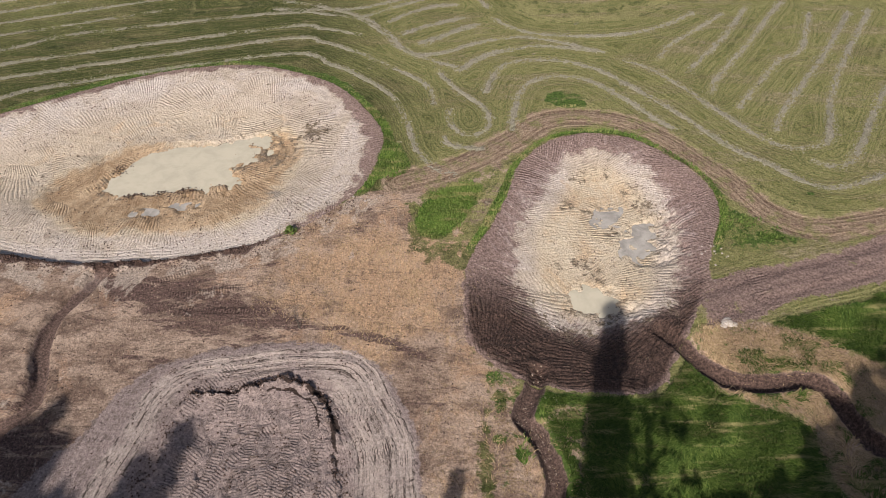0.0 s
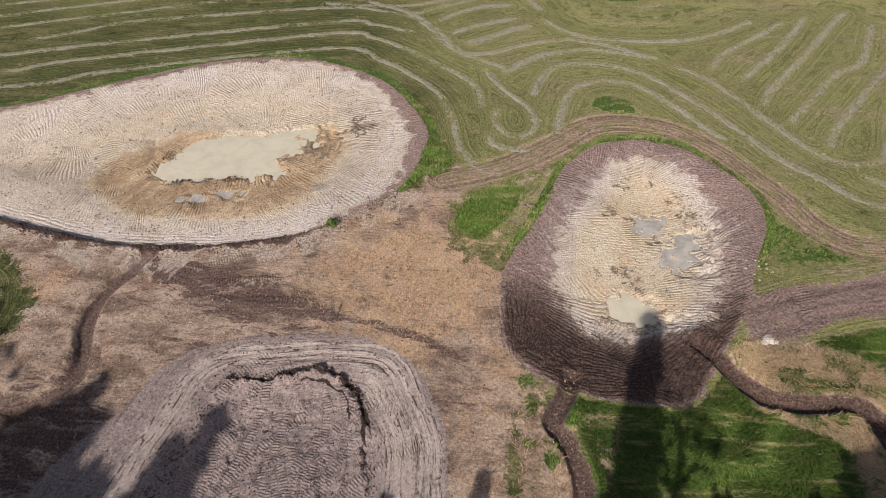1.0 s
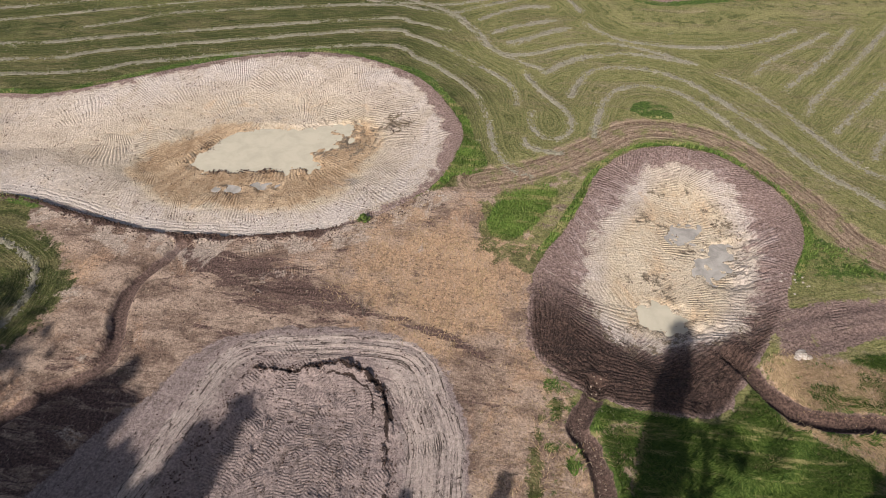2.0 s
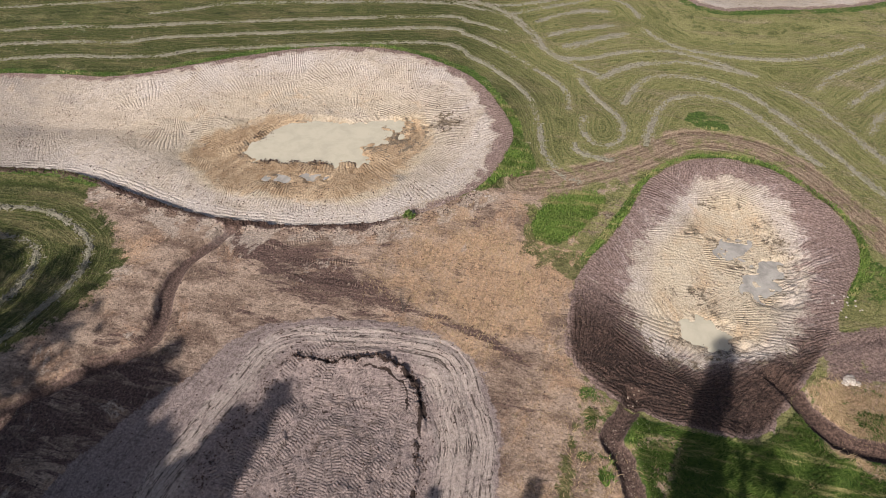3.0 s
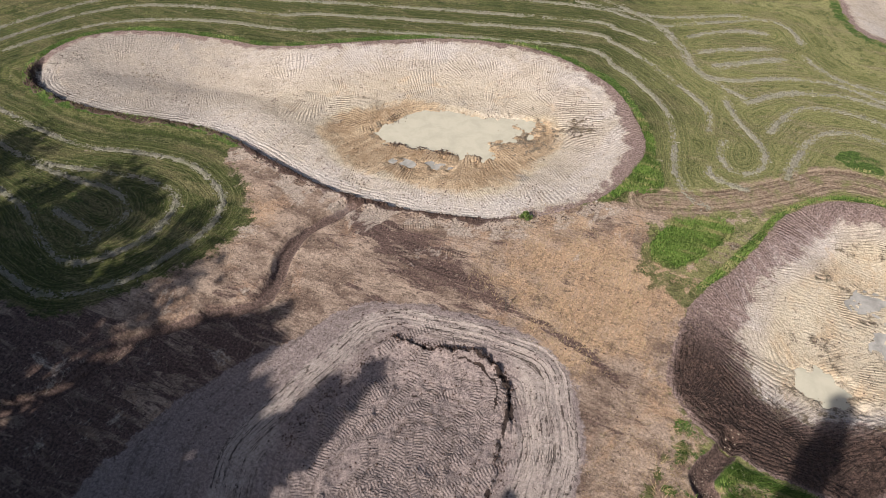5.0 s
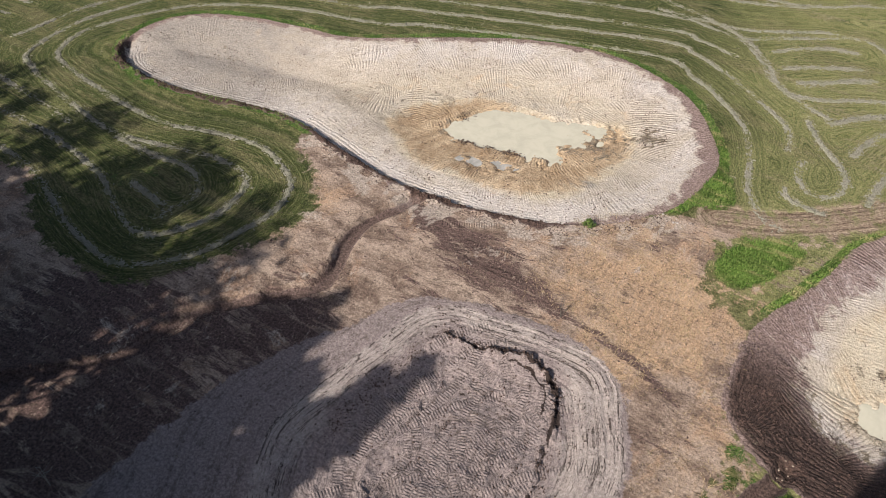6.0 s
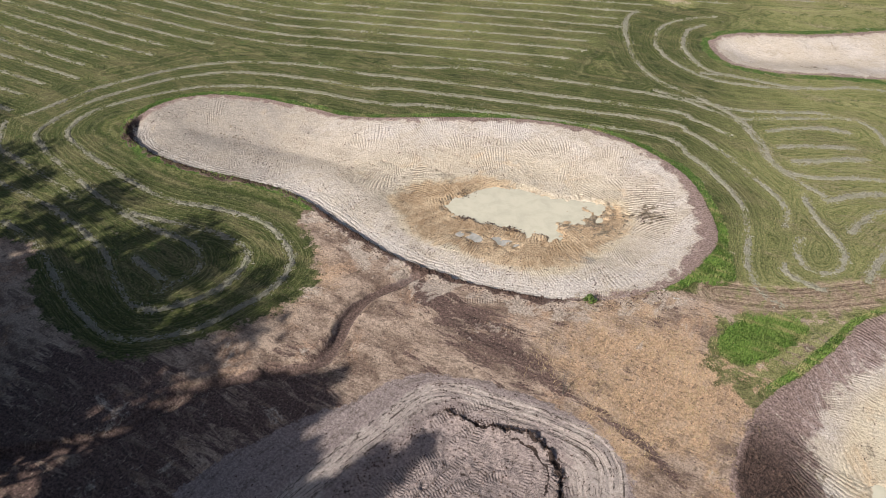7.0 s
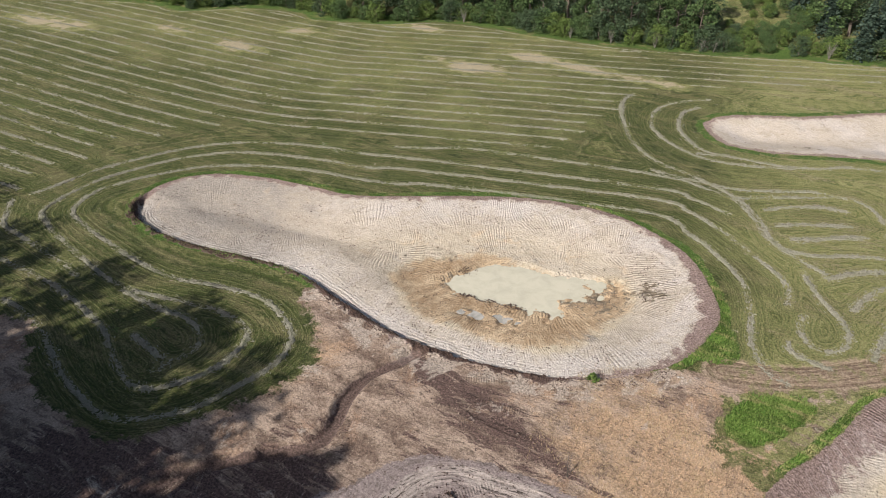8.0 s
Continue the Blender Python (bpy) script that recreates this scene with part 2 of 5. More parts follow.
CLOD = plain_material("soil_clods", (0.045, 0.028, 0.022), (0.1, 0.064, 0.052), 8.0, islands=0.1)
GRAVEL = plain_material("pale_gravel", (0.15, 0.115, 0.09), (0.3, 0.24, 0.195), 8.0, islands=0.12)
BLADE = leaf_material("grass_blades", (0.026, 0.065, 0.008), (0.14, 0.185, 0.042), ((0.014, 0.036, 0.006), (0.055, 0.09, 0.018)))
FRESH = leaf_material("fresh_grass", (0.045, 0.1, 0.013), (0.15, 0.215, 0.048), ((0.05, 0.09, 0.016), (0.14, 0.17, 0.05)))
STRAW = leaf_material("dry_straw", (0.2, 0.14, 0.075), (0.46, 0.34, 0.205))
LEAVES = [leaf_material("leaves_" + n, a, b) for n, a, b in (
    ("dark", (0.034, 0.054, 0.03), (0.07, 0.1, 0.05)), ("mid", (0.042, 0.074, 0.028), (0.09, 0.13, 0.048)),
    ("light", (0.06, 0.095, 0.024), (0.125, 0.165, 0.045)))]
NEEDLES = leaf_material("spruce_needles", (0.022, 0.038, 0.028), (0.06, 0.085, 0.062))


# ---------------------------------------------------------------- plan tools
def lattice(seed):
    return np.random.default_rng(seed).random((256, 256))


TABLES = [lattice(k) for k in range(8)]


def vnoise(x, y, scale, seed=0, octaves=1):
    """Smooth noise of about -1 to 1 on plan coordinates; scale in waves per metre."""
    out, amp, total = 0.0, 1.0, 0.0
    for o in range(octaves):
        tab = TABLES[(seed + o) % 8]
        u, v = x * scale + 17.3 * seed + 5.1 * o, y * scale + 9.7 * seed + 3.3 * o
        i, j = np.floor(u).astype(int), np.floor(v).astype(int)
        fu, fv = u - i, v - j
        fu, fv = fu * fu * (3 - 2 * fu), fv * fv * (3 - 2 * fv)
        i0, j0, i1, j1 = i % 256, j % 256, (i + 1) % 256, (j + 1) % 256
        n = (tab[i0, j0] * (1 - fu) + tab[i1, j0] * fu) * (1 - fv) + (tab[i0, j1] * (1 - fu) + tab[i1, j1] * fu) * fv
        out, total = out + amp * (2 * n - 1), total + amp
        amp, scale = amp * 0.5, scale * 2.03
    return out / total


def smooth(v, lo=0.0, hi=1.0):
    t = np.clip((v - lo) / (hi - lo), 0, 1)
    return t * t * (3 - 2 * t)


def spline(points, closed=False, step=0.5):
    """A Catmull-Rom curve through plan points, cut about every step metres."""
    p = np.array(points, float)
    p = np.vstack([p[-1], p, p[0], p[1]]) if closed else np.vstack([2 * p[0] - p[1], p, 2 * p[-1] - p[-2]])
    out = []
    for a, b, c, d in zip(p, p[1:], p[2:], p[3:]):
        n = max(2, int(np.hypot(*(c - b)) / step))
        t = np.linspace(0, 1, n, endpoint=False)[:, None]
        out.append(0.5 * (2 * b + (c - a) * t + (2 * a - 5 * b + 4 * c - d) * t**2 + (3 * b - a - 3 * c + d) * t**3))
    return np.vstack(out) if closed else np.vstack([*out, p[-2:-1]])


def away(px, py, line):
    """Distance from plan points to a polyline."""
    best = np.full(px.shape, 1e9)
    for (ax, ay), (bx, by) in zip(line[:-1], line[1:]):
        dx, dy = bx - ax, by - ay
        t = np.clip(((px - ax) * dx + (py - ay) * dy) / (dx * dx + dy * dy + 1e-9), 0, 1)
        np.minimum(best, (px - ax - t * dx) ** 2 + (py - ay - t * dy) ** 2, out=best)
    return np.sqrt(best)


def inside(px, py, ring):
    hit = np.zeros(px.shape, bool)
    for (ax, ay), (bx, by) in zip(ring, np.roll(ring, -1, 0)):
        if ay != by:
            hit ^= ((ay > py) != (by > py)) & (px < (bx - ax) * (py - ay) / (by - ay) + ax)
    return hit


class Field:
    """A distance kept on a coarse raster and read off smoothly."""

    def __init__(self, lines, ring=False, margin=12.0, cell=0.4):
        pts = np.vstack(lines)
        self.lo, hi = pts.min(0) - margin, pts.max(0) + margin
        self.cell, self.far = cell, float(margin)
        nx, ny = np.ceil((hi - self.lo) / cell).astype(int) + 1
        gx, gy = np.meshgrid(self.lo[0] + cell * np.arange(nx), self.lo[1] + cell * np.arange(ny), indexing="ij")
        d = np.full(gx.shape, float(margin))
        for line in lines:
            line = np.vstack([line, line[:1]]) if ring else line
            l0, l1 = line.min(0) - margin, line.max(0) + margin
            i0, j0 = np.maximum(np.floor((l0 - self.lo) / cell).astype(int), 0)
            i1, j1 = np.ceil((l1 - self.lo) / cell).astype(int) + 1
            part_x, part_y = gx[i0:i1, j0:j1], gy[i0:i1, j0:j1]
            a = away(part_x, part_y, line)
            if ring:
                a = np.where(inside(part_x, part_y, line[:-1]), -a, a)
            d[i0:i1, j0:j1] = np.minimum(d[i0:i1, j0:j1], a)
        self.d = d

    @staticmethod
    def weights(f):
        return ((1 - f) ** 3 / 6, (3 * f**3 - 6 * f**2 + 4) / 6, (-3 * f**3 + 3 * f**2 + 3 * f + 1) / 6, f**3 / 6)

    def __call__(self, x, y):
        u, v = (x - self.lo[0]) / self.cell, (y - self.lo[1]) / self.cell
        nx, ny = self.d.shape
        found = np.full(x.shape, self.far)
        m = np.where((u > 1) & (v > 1) & (u < nx - 3) & (v < ny - 3))
        u, v = u[m], v[m]
        i, j = u.astype(int), v.astype(int)
        wu, wv = self.weights(u - i), self.weights(v - j)
        r = 0.0
        for a in range(4):
            for b in range(4):
                r = r + wu[a] * wv[b] * self.d[i + a - 1, j + b - 1]
        found[m] = r
        return found


def ring_field(points, margin=12.0):
    return Field([spline(points, True)], True, margin)


def line_field(points, margin=6.0):
    return Field([spline(points)], False, margin, 0.25)


# ---------------------------------------------------------------- plan of the site, in metres
LONG_BASIN = [(-5.2, 49.2), (-4.8, 45.8), (-6.3, 40.8), (-10.8, 36.3), (-16.6, 34.2), (-23.7, 33.4), (-29.5, 34.3),
              (-35.2, 35.6), (-39.0, 35.7), (-47.6, 34.2), (-54.4, 34.6), (-57.6, 37.0), (-58.1, 41.4), (-55.5, 45.1),
              (-50.5, 47.2), (-44.6, 48.3), (-39.6, 49.2), (-31.1, 54.4), (-26.2, 57.0), (-21.5, 58.4), (-16.4, 58.5),
              (-11.6, 56.8), (-8.5, 54.5)]
ROUND_BASIN = [(11.6, 48.1), (14.7, 47.5), (17.0, 45.5), (19.0, 43.0), (19.8, 40.4), (19.3, 37.6), (17.9, 34.3), (16.6, 30.7),
               (14.5, 27.1), (13.5, 25.4), (12.1, 23.5), (10.0, 23.1), (6.8, 23.4), (4.4, 24.2), (2.8, 25.4), (1.5, 27.1),
               (1.3, 29.8), (1.5, 33.2), (3.0, 36.5), (4.6, 40.4), (5.9, 44.1), (8.3, 47.0)]
ROUND_SAND = [(9.6, 45.4), (13.3, 46.1), (15.8, 43.2), (16.8, 40.0), (16.3, 35.8), (15.1, 31.6), (14.1, 29.7), (11.8, 28.8),
              (8.9, 28.1), (6.6, 29.0), (5.1, 30.6), (4.8, 34.2), (5.2, 37.5), (7.0, 41.2)]
FAR_BASIN = [(-15.6, 84.5), (-15.1, 87.7), (-12.1, 90.4), (-6.1, 93.4), (2.4, 100.2), (14, 108), (30, 106), (36, 92), (30, 80), (22, 75.8),
             (18.1, 74.9), (14.6, 73.8), (12.1, 73.5), (9.5, 74.8), (8.0, 77.7), (6.6, 82), (3.6, 84.6), (-1.6, 83.0), (-7.0, 80.6), (-11.7, 80.2),
             (-14.1, 82.0)]
LONG_POOL = [(-25.6, 42.1), (-25.7, 43.7), (-24.3, 45.7), (-22.5, 47.5), (-20.5, 47.9), (-18.4, 48.0), (-16.7, 48.8), (-13.8, 49.1),
             (-13.2, 48.1), (-14.8, 46.5), (-16.2, 45.1), (-16.1, 43.3), (-17.6, 42.8), (-19.7, 42.1), (-22.3, 42.0), (-24.1, 41.6)]
ORANGE = [(-29.3, 40.1), (-29.4, 43.6), (-27.3, 45.9), (-24.7, 47.5), (-22.5, 47.5), (-17.6, 48.3), (-13.6, 49.8), (-12.1, 48.4),
          (-11.9, 43.8), (-13.0, 40.0), (-14.9, 38.1), (-18.2, 37.2), (-21.9, 36.9), (-25.6, 37.0)]
PUDDLE_WEST = [(-22.9, 39.2), (-22.3, 39.8), (-21.2, 39.9), (-20.6, 39.5), (-21.4, 39.0)]
PUDDLE_MID = [(-20.2, 40.0), (-19.6, 40.7), (-18.6, 40.9), (-18.0, 40.5), (-18.8, 39.9)]
POOL_SOUTH = [(8.3, 30.7), (8.6, 32.1), (9.8, 32.6), (10.8, 31.9), (11.3, 30.5), (10.0, 30.1)]
POOL_NORTH = [(10.8, 40.0), (11.7, 40.4), (12.9, 40.1), (12.6, 38.5), (11.8, 38.1), (11.0, 38.7)]
POOL_EAST = [(12.4, 36.5), (13.4, 37.9), (14.9, 38.7), (15.2, 37.6), (14.5, 35.6), (13.4, 34.8), (12.5, 35.4)]
PIT = [(-18.8, 12), (-18.4, 17.1), (-17.6, 20.6), (-16.7, 23.9), (-14.9, 25.6), (-12.1, 26.2), (-8.8, 26.7), (-5.5, 26.6), (-3.7, 25.4),
       (-2.7, 23.5), (-1.6, 21.3), (-1.1, 19.0), (-1.1, 13), (-3, 7), (-14, 6)]
PIT_FLOOR = [(-16.0, 15), (-15.8, 17.4), (-14.9, 21.3), (-14.2, 23.4), (-11.7, 23.6), (-9.2, 24.4), (-7.2, 23.8), (-6.2, 22.3),
             (-5.7, 19.9), (-5.2, 17.4), (-5.2, 11), (-14, 10)]
YARD = [(-6, 40.6), (-3, 41.5), (0.4, 43.6), (-2.2, 39), (-2.0, 35), (1.5, 33), (2, 27), (3, 24.6), (2.4, 17), (2.5, -30), (-60, -30),
        (-75, 8), (-51.5, 19.5), (-47.2, 19), (-41.3, 15.8), (-38.3, 15.6), (-33.6, 16.2), (-30.9, 19.2), (-29.2, 22), (-28.1, 25.1),
        (-28.2, 28.4), (-30.1, 31), (-33.9, 34.2), (-30, 35.4), (-20, 35), (-10, 38.5)]
TRENCH_WEST = [(-22.0, 33.4), (-22.8, 31.2), (-23.7, 29.2), (-23.8, 26.8), (-23.0, 24.2), (-22.9, 22.3), (-24.7, 20.3), (-26.6, 18.4),
               (-27.9, 16.6), (-28.5, 14.6), (-30, 11), (-34, 7)]
TRENCH_EAST = [(13.2, 28.0), (14.2, 26.6), (15.2, 25.0), (16.5, 24.0), (18.4, 23.9), (20.7, 24.2), (21.7, 23.5), (22.1, 22.0),
               (22.6, 20.3), (23.6, 19.7), (27, 18.5)]
TRENCH_MID = [(5.5, 24.8), (5.1, 23.5), (4.3, 21.8), (5.0, 20.9), (5.5, 19.6), (5.8, 18.0), (5.4, 16.6), (5.0, 14)]
TRACK = [(-3.2, 42.0), (0.3, 43.4), (2.9, 45.1), (5.7, 47.4), (8.1, 49.7), (11.0, 50.5), (14.6, 49.7), (17.7, 47.0), (19.7, 44.1),
         (21.5, 41.4), (22.8, 38.8), (25.0, 37.0), (28.1, 37.0), (34, 38.5), (45, 42)]
MUD_BAND = [(15.5, 29.3), (18.5, 30.4), (22, 31.8), (27, 33.2), (34, 36), (45, 40)]
LUSH_SOUTH = [(2.6, 24.6), (4.4, 23.4), (6.8, 23.2), (11.9, 23.0), (14.2, 25.8), (15.4, 23.6), (17.1, 22.9), (19.5, 21.5), (20.6, 18), (20, 10),
              (2.8, 10), (2.8, 18)]
LUSH_EAST = [(19.6, 28.2), (23.1, 29.1), (25.1, 29.8), (28.5, 31), (40, 33), (40, 26), (26, 25.0), (23.8, 26.2), (21.8, 27.1)]
PATCH = [(-1.6, 36.3), (-1.5, 39.0), (-0.2, 40.8), (1.2, 41.6), (2.6, 41.6), (2.3, 39.6), (1.2, 37.6), (-0.1, 36.0)]
WORN_STRIP = [(-2.4, 34.5), (-2.2, 41.8), (0.8, 43.4), (5.4, 46.2), (4.4, 41.5), (3.0, 38), (1.2, 33.5)]
LUSH_BEND = [(8.8, 53.6), (10.2, 54.3), (11.6, 53.3), (11.8, 52.0), (9.0, 52.2)]
LUSH_NOOK = [(-5.2, 42.5), (-3.2, 42.6), (-2.3, 43.6), (-4.0, 46.8)]
LUSH_BANK = [(19.6, 42), (20.3, 39), (23.5, 36.8), (24.6, 35.7), (21, 34.6), (19.2, 34.6), (19.6, 38)]
DRY_EAST = [(14.8, 26.9), (17, 28.0), (20, 28.0), (22, 27.2), (25, 25.6), (28, 24), (28, 16), (20.5, 17), (19.8, 21.6), (17, 22.8), (15.4, 24)]
DRY_WEST = [(2.4, 23.6), (4.0, 23.9), (4.6, 21), (7.5, 22.3), (7.0, 19.5), (6.6, 14), (2.6, 13)]
CLAY = [(-24, 8), (-21.6, 17.1), (-19.4, 20.6), (-17.4, 23.9), (-14.9, 25.7), (-12.1, 26.3), (-8.8, 26.8), (-5.5, 26.7), (-3.7, 25.5),
        (-2.7, 23.6), (-1.6, 21.3), (-1.1, 19.0), (-1.1, 13), (-3, 5), (-22, 4)]
MUD_STRIP = [(-21, 31.5), (-18, 30.6), (-14, 29.6), (-10, 28.5), (-6, 27.8), (-3, 26.8), (-0.5, 25.4)]
CRACK = [(-6.8, 27.6), (-5, 27.3), (-3, 26.9), (-1.4, 26.2)]
SWATHS = [
    [(1.1, 42.8), (-0.5, 43.4), (-2.2, 46.1), (-2.8, 49.1), (-3.9, 52.5), (-5.9, 55.3), (-10.1, 58.7), (-14.9, 60.6), (-33.9, 55.1), (-38.2, 53.0), (-43.0, 51.7), (-46.9, 51.1), (-51.7, 49.4), (-56.0, 47.1), (-59.1, 43.8), (-61.4, 39.9), (-62.5, 36.7), (-61.9, 33.5), (-60.2, 32.0), (-56.6, 31.1), (-52.8, 30.5), (-49.0, 29.9), (-44.7, 29.8), (-39.6, 31.1), (-35.5, 31.4), (-32.5, 30.3), (-30.8, 29.0), (-30.0, 26.6), (-30.4, 23.7), (-31.4, 20.7), (-33.6, 18.0), (-36.1, 16.9), (-39.7, 17.4), (-43.2, 18.5), (-47.7, 20.2), (-51.4, 20.8), (-53.7, 20.8)],
    [(-0.7, 52.0), (-0.9, 53.9), (-1.7, 55.7), (-4.1, 57.9), (-7.9, 61.0), (-11.4, 62.8), (-15.4, 63.4), (-37.9, 56.7), (-42.3, 54.7), (-47.5, 53.6), (-52.7, 52.2), (-57.3, 50.1), (-60.6, 46.7), (-62.9, 42.5), (-64.4, 38.1), (-64.4, 34.2), (-63.8, 31.5), (-62.5, 30.2), (-59.9, 29.4), (-54.8, 28.1), (-48.0, 26.9), (-44.3, 27.3), (-40.8, 28.1), (-37.6, 28.6), (-35.0, 28.4), (-33.6, 27.3), (-33.1, 24.8), (-33.7, 22.2), (-35.5, 20.0), (-37.7, 19.9), (-40.7, 21.1), (-43.7, 22.6), (-46.6, 23.3), (-51.1, 24.0), (-55.3, 24.2), (-59.2, 24.1)],
    [(-7.8, 64.4), (-11.7, 65.4), (-15.8, 65.8), (-39.4, 59.0), (-44.2, 57.3), (-49.6, 56.2), (-54.7, 54.5), (-59.1, 51.9), (-62.4, 48.3), (-64.8, 44.1), (-66.6, 39.8), (-67.1, 35.4), (-67.7, 32.2)],
    [(15.2, 61.0), (13.3, 61.7), (10.2, 63.2), (7.3, 63.9), (4.4, 63.2), (1.4, 61.7), (-1.0, 60.6), (-2.8, 60.6), (-4.3, 62.1), (-6.1, 65.1), (-8.5, 67.7), (-12.0, 68.5), (-16.2, 68.8), (-34.8, 64.6), (-39.3, 62.2), (-43.9, 60.1)],
    [(-0.6, 57.9), (0.9, 54.9), (3.1, 52.2), (3.8, 49.9), (3.1, 48.1), (1.5, 48.0), (0.6, 49.6), (0.6, 51.6)],
    [(-1.9, 62.1), (-0.2, 63.8), (1.5, 65.4), (3.7, 66.5)],
    [(-4.0, 64.7), (-0.2, 66.7), (2.4, 68.0)],
    [(-5.4, 67.0), (-2.0, 69.8), (1.6, 70.9)],
    [(-68.4, 31.1), (-66.3, 29.1), (-63.9, 27.5), (-59.9, 27.1), (-54.1, 26.5), (-51.0, 25.9)],
    [(-46.6, 26.6), (-42.1, 26.5), (-39.1, 26.6), (-37.0, 26.0), (-35.9, 24.8), (-36.1, 22.9), (-36.7, 21.2)],
    [(-41.2, 23.4), (-39.0, 22.9), (-36.9, 22.6)],
    [(1.6, 58.2), (-0.8, 59.3), (-3.4, 61.3), (-5.6, 65.2), (-8.3, 68.0), (-12.8, 70.3), (-17.5, 72.0), (-21.5, 76.0), (-24.9, 82.3), (-26.5, 87.3), (-26.1, 90.6)],
    [(-4.2, 77.8), (-8.4, 76.0), (-12.3, 75.2), (-16.4, 76.6), (-20.1, 79.8), (-21.6, 83.3), (-21.7, 87.5), (-19.8, 90.9), (-16.9, 93.4)],
    [(-10.4, 77.2), (-13.4, 77.1), (-16.3, 79.7), (-18.2, 82.9), (-18.8, 87.1), (-17.5, 90.1)],
    [(-14.4, 76.1), (-10.4, 77.2), (-5.9, 77.6), (-2.2, 79.1), (0.3, 80.9), (3.8, 82.0)],
    [(-17.4, 69.7), (-12.6, 69.6), (-8.7, 69.8), (-4.8, 71.8), (-1.4, 73.4), (1.2, 73.2)],
    [(-8.3, 67.8), (-5.5, 69.8), (-2.2, 71.8), (1.1, 73.6), (3.2, 72.5), (4.7, 69.7)],
    [(-5.5, 66.9), (-3.3, 68.9), (-0.5, 70.5), (1.5, 70.5)],
    [(-4.0, 64.4), (-1.4, 66.2), (1.8, 67.7)],
    [(-2.4, 62.5), (0.3, 64.4), (3.3, 66.0)],
    [(-1.9, 60.4), (0.3, 60.9), (2.4, 62.2), (5.2, 63.6)],
    [(1.2, 57.4), (3.1, 59.7), (5.4, 61.5)],
    [(0.0, 47.9), (0.5, 46.6), (2.0, 46.1), (3.4, 46.2)],
    [(5.5, 48.5), (6.1, 51.8), (6.9, 54.6), (8.3, 56.2), (10.9, 56.8), (13.2, 55.8), (15.7, 52.8), (17.5, 50.1), (18.9, 48.4)],
    [(3.6, 53.9), (4.3, 56.2), (5.4, 58.4), (7.6, 59.5), (11.2, 59.3), (14.0, 57.7), (16.1, 55.3), (18.8, 52.0), (21.2, 48.1), (22.8, 45.9), (24.5, 44.4), (26.1, 42.5), (27.7, 41.4), (29.8, 41.3), (33.3, 42.8)],
    [(1.2, 57.6), (3.4, 59.7), (6.1, 61.4), (8.8, 62.1), (11.5, 61.8), (14.5, 61.0)],
    [(16.4, 59.7), (18.6, 58.0), (20.6, 55.3), (22.9, 51.4), (24.8, 48.1), (26.5, 46.4), (28.6, 46.1), (30.5, 47.0), (31.6, 49.3), (32.8, 52.6), (34.8, 56.2), (39.1, 63.3), (43.5, 69.8)],
    [(4.9, 67.9), (6.9, 65.6), (10.7, 64.2), (16.1, 64.2), (20.7, 65.6), (25.5, 69.1)],
    [(19.7, 59.4), (21.0, 61.7), (23.1, 63.9), (25.9, 66.5), (28.3, 68.9)],
    [(21.8, 57.2), (23.6, 59.7), (26.5, 63.3), (28.8, 66.7), (31.0, 70.4)],
    [(23.0, 53.7), (24.2, 56.2), (27.7, 61.0), (31.5, 66.5), (35.2, 71.7)],
    [(24.6, 51.4), (27.5, 55.3), (30.9, 59.7), (33.3, 61.2), (35.0, 64.4), (37.0, 69.1)],
    [(26.7, 48.1), (27.8, 50.5), (31.4, 55.3), (35.6, 61.0), (41.1, 69.4)],
    [(28.1, 44.6), (29.9, 43.8), (31.6, 44.6), (33.7, 47.7), (36.4, 51.8), (38.8, 55.3)],
]
FIELD_BASE = [(-175, 56), (-140, 57.6), (-115.6, 58.3), (-89.0, 58.3), (-78.1, 58.6), (-68.4, 59.2), (-60.2, 60.6), (-53.5, 63.1),
              (-46.8, 65.4), (-34.2, 70.0), (-22.1, 74.2), (-4, 81), (20, 91), (50, 104)]
STUBBLE = [(-50, 88, 5, 2), (-86, 78, 4, 2), (-102, 79, 5, 2.2), (-123, 71, 8, 3), (-25, 96, 4, 1.5), (-83, 89, 3, 2), (-36, 96, 5, 1.6), (-44, 97, 4, 1.6), (-67, 101, 5, 1.5)]
TREELINE = [(-190, 66), (-150, 76), (-121.4, 88.5), (-108.5, 88.7), (-101.6, 95.7), (-90.7, 98.7), (-84.2, 97.1), (-73.6, 100.7),
            (-66.6, 105.8), (-58.9, 107.7), (-47.6, 108.1), (-37.3, 108.8), (-28.2, 111.0), (-18.8, 113.9), (-9.9, 117.5),
            (-2.5, 119.3), (8, 124), (30, 134), (70, 150)]

long_d, round_d, far_d = ring_field(LONG_BASIN, 16), ring_field(ROUND_BASIN), ring_field(FAR_BASIN)
round_sand_d, orange_d = ring_field(ROUND_SAND), ring_field(ORANGE)
pools = [ring_field(p, 4) for p in (LONG_POOL, POOL_SOUTH, POOL_NORTH, POOL_EAST, PUDDLE_WEST, PUDDLE_MID)]
LEVELS = [-1.22, -1.32, -1.2, -1.215, -0.93, -0.98]
pit_d, pit_floor_d, yard_d, clay_d = ring_field(PIT), ring_field(PIT_FLOOR), ring_field(YARD), ring_field(CLAY)
mudstrip_d = line_field(MUD_STRIP)
trenches = [line_field(p) for p in (TRENCH_WEST, TRENCH_EAST, TRENCH_MID)]
track_d, mudband_d, crack_d = line_field(TRACK), line_field(MUD_BAND), line_field(CRACK)
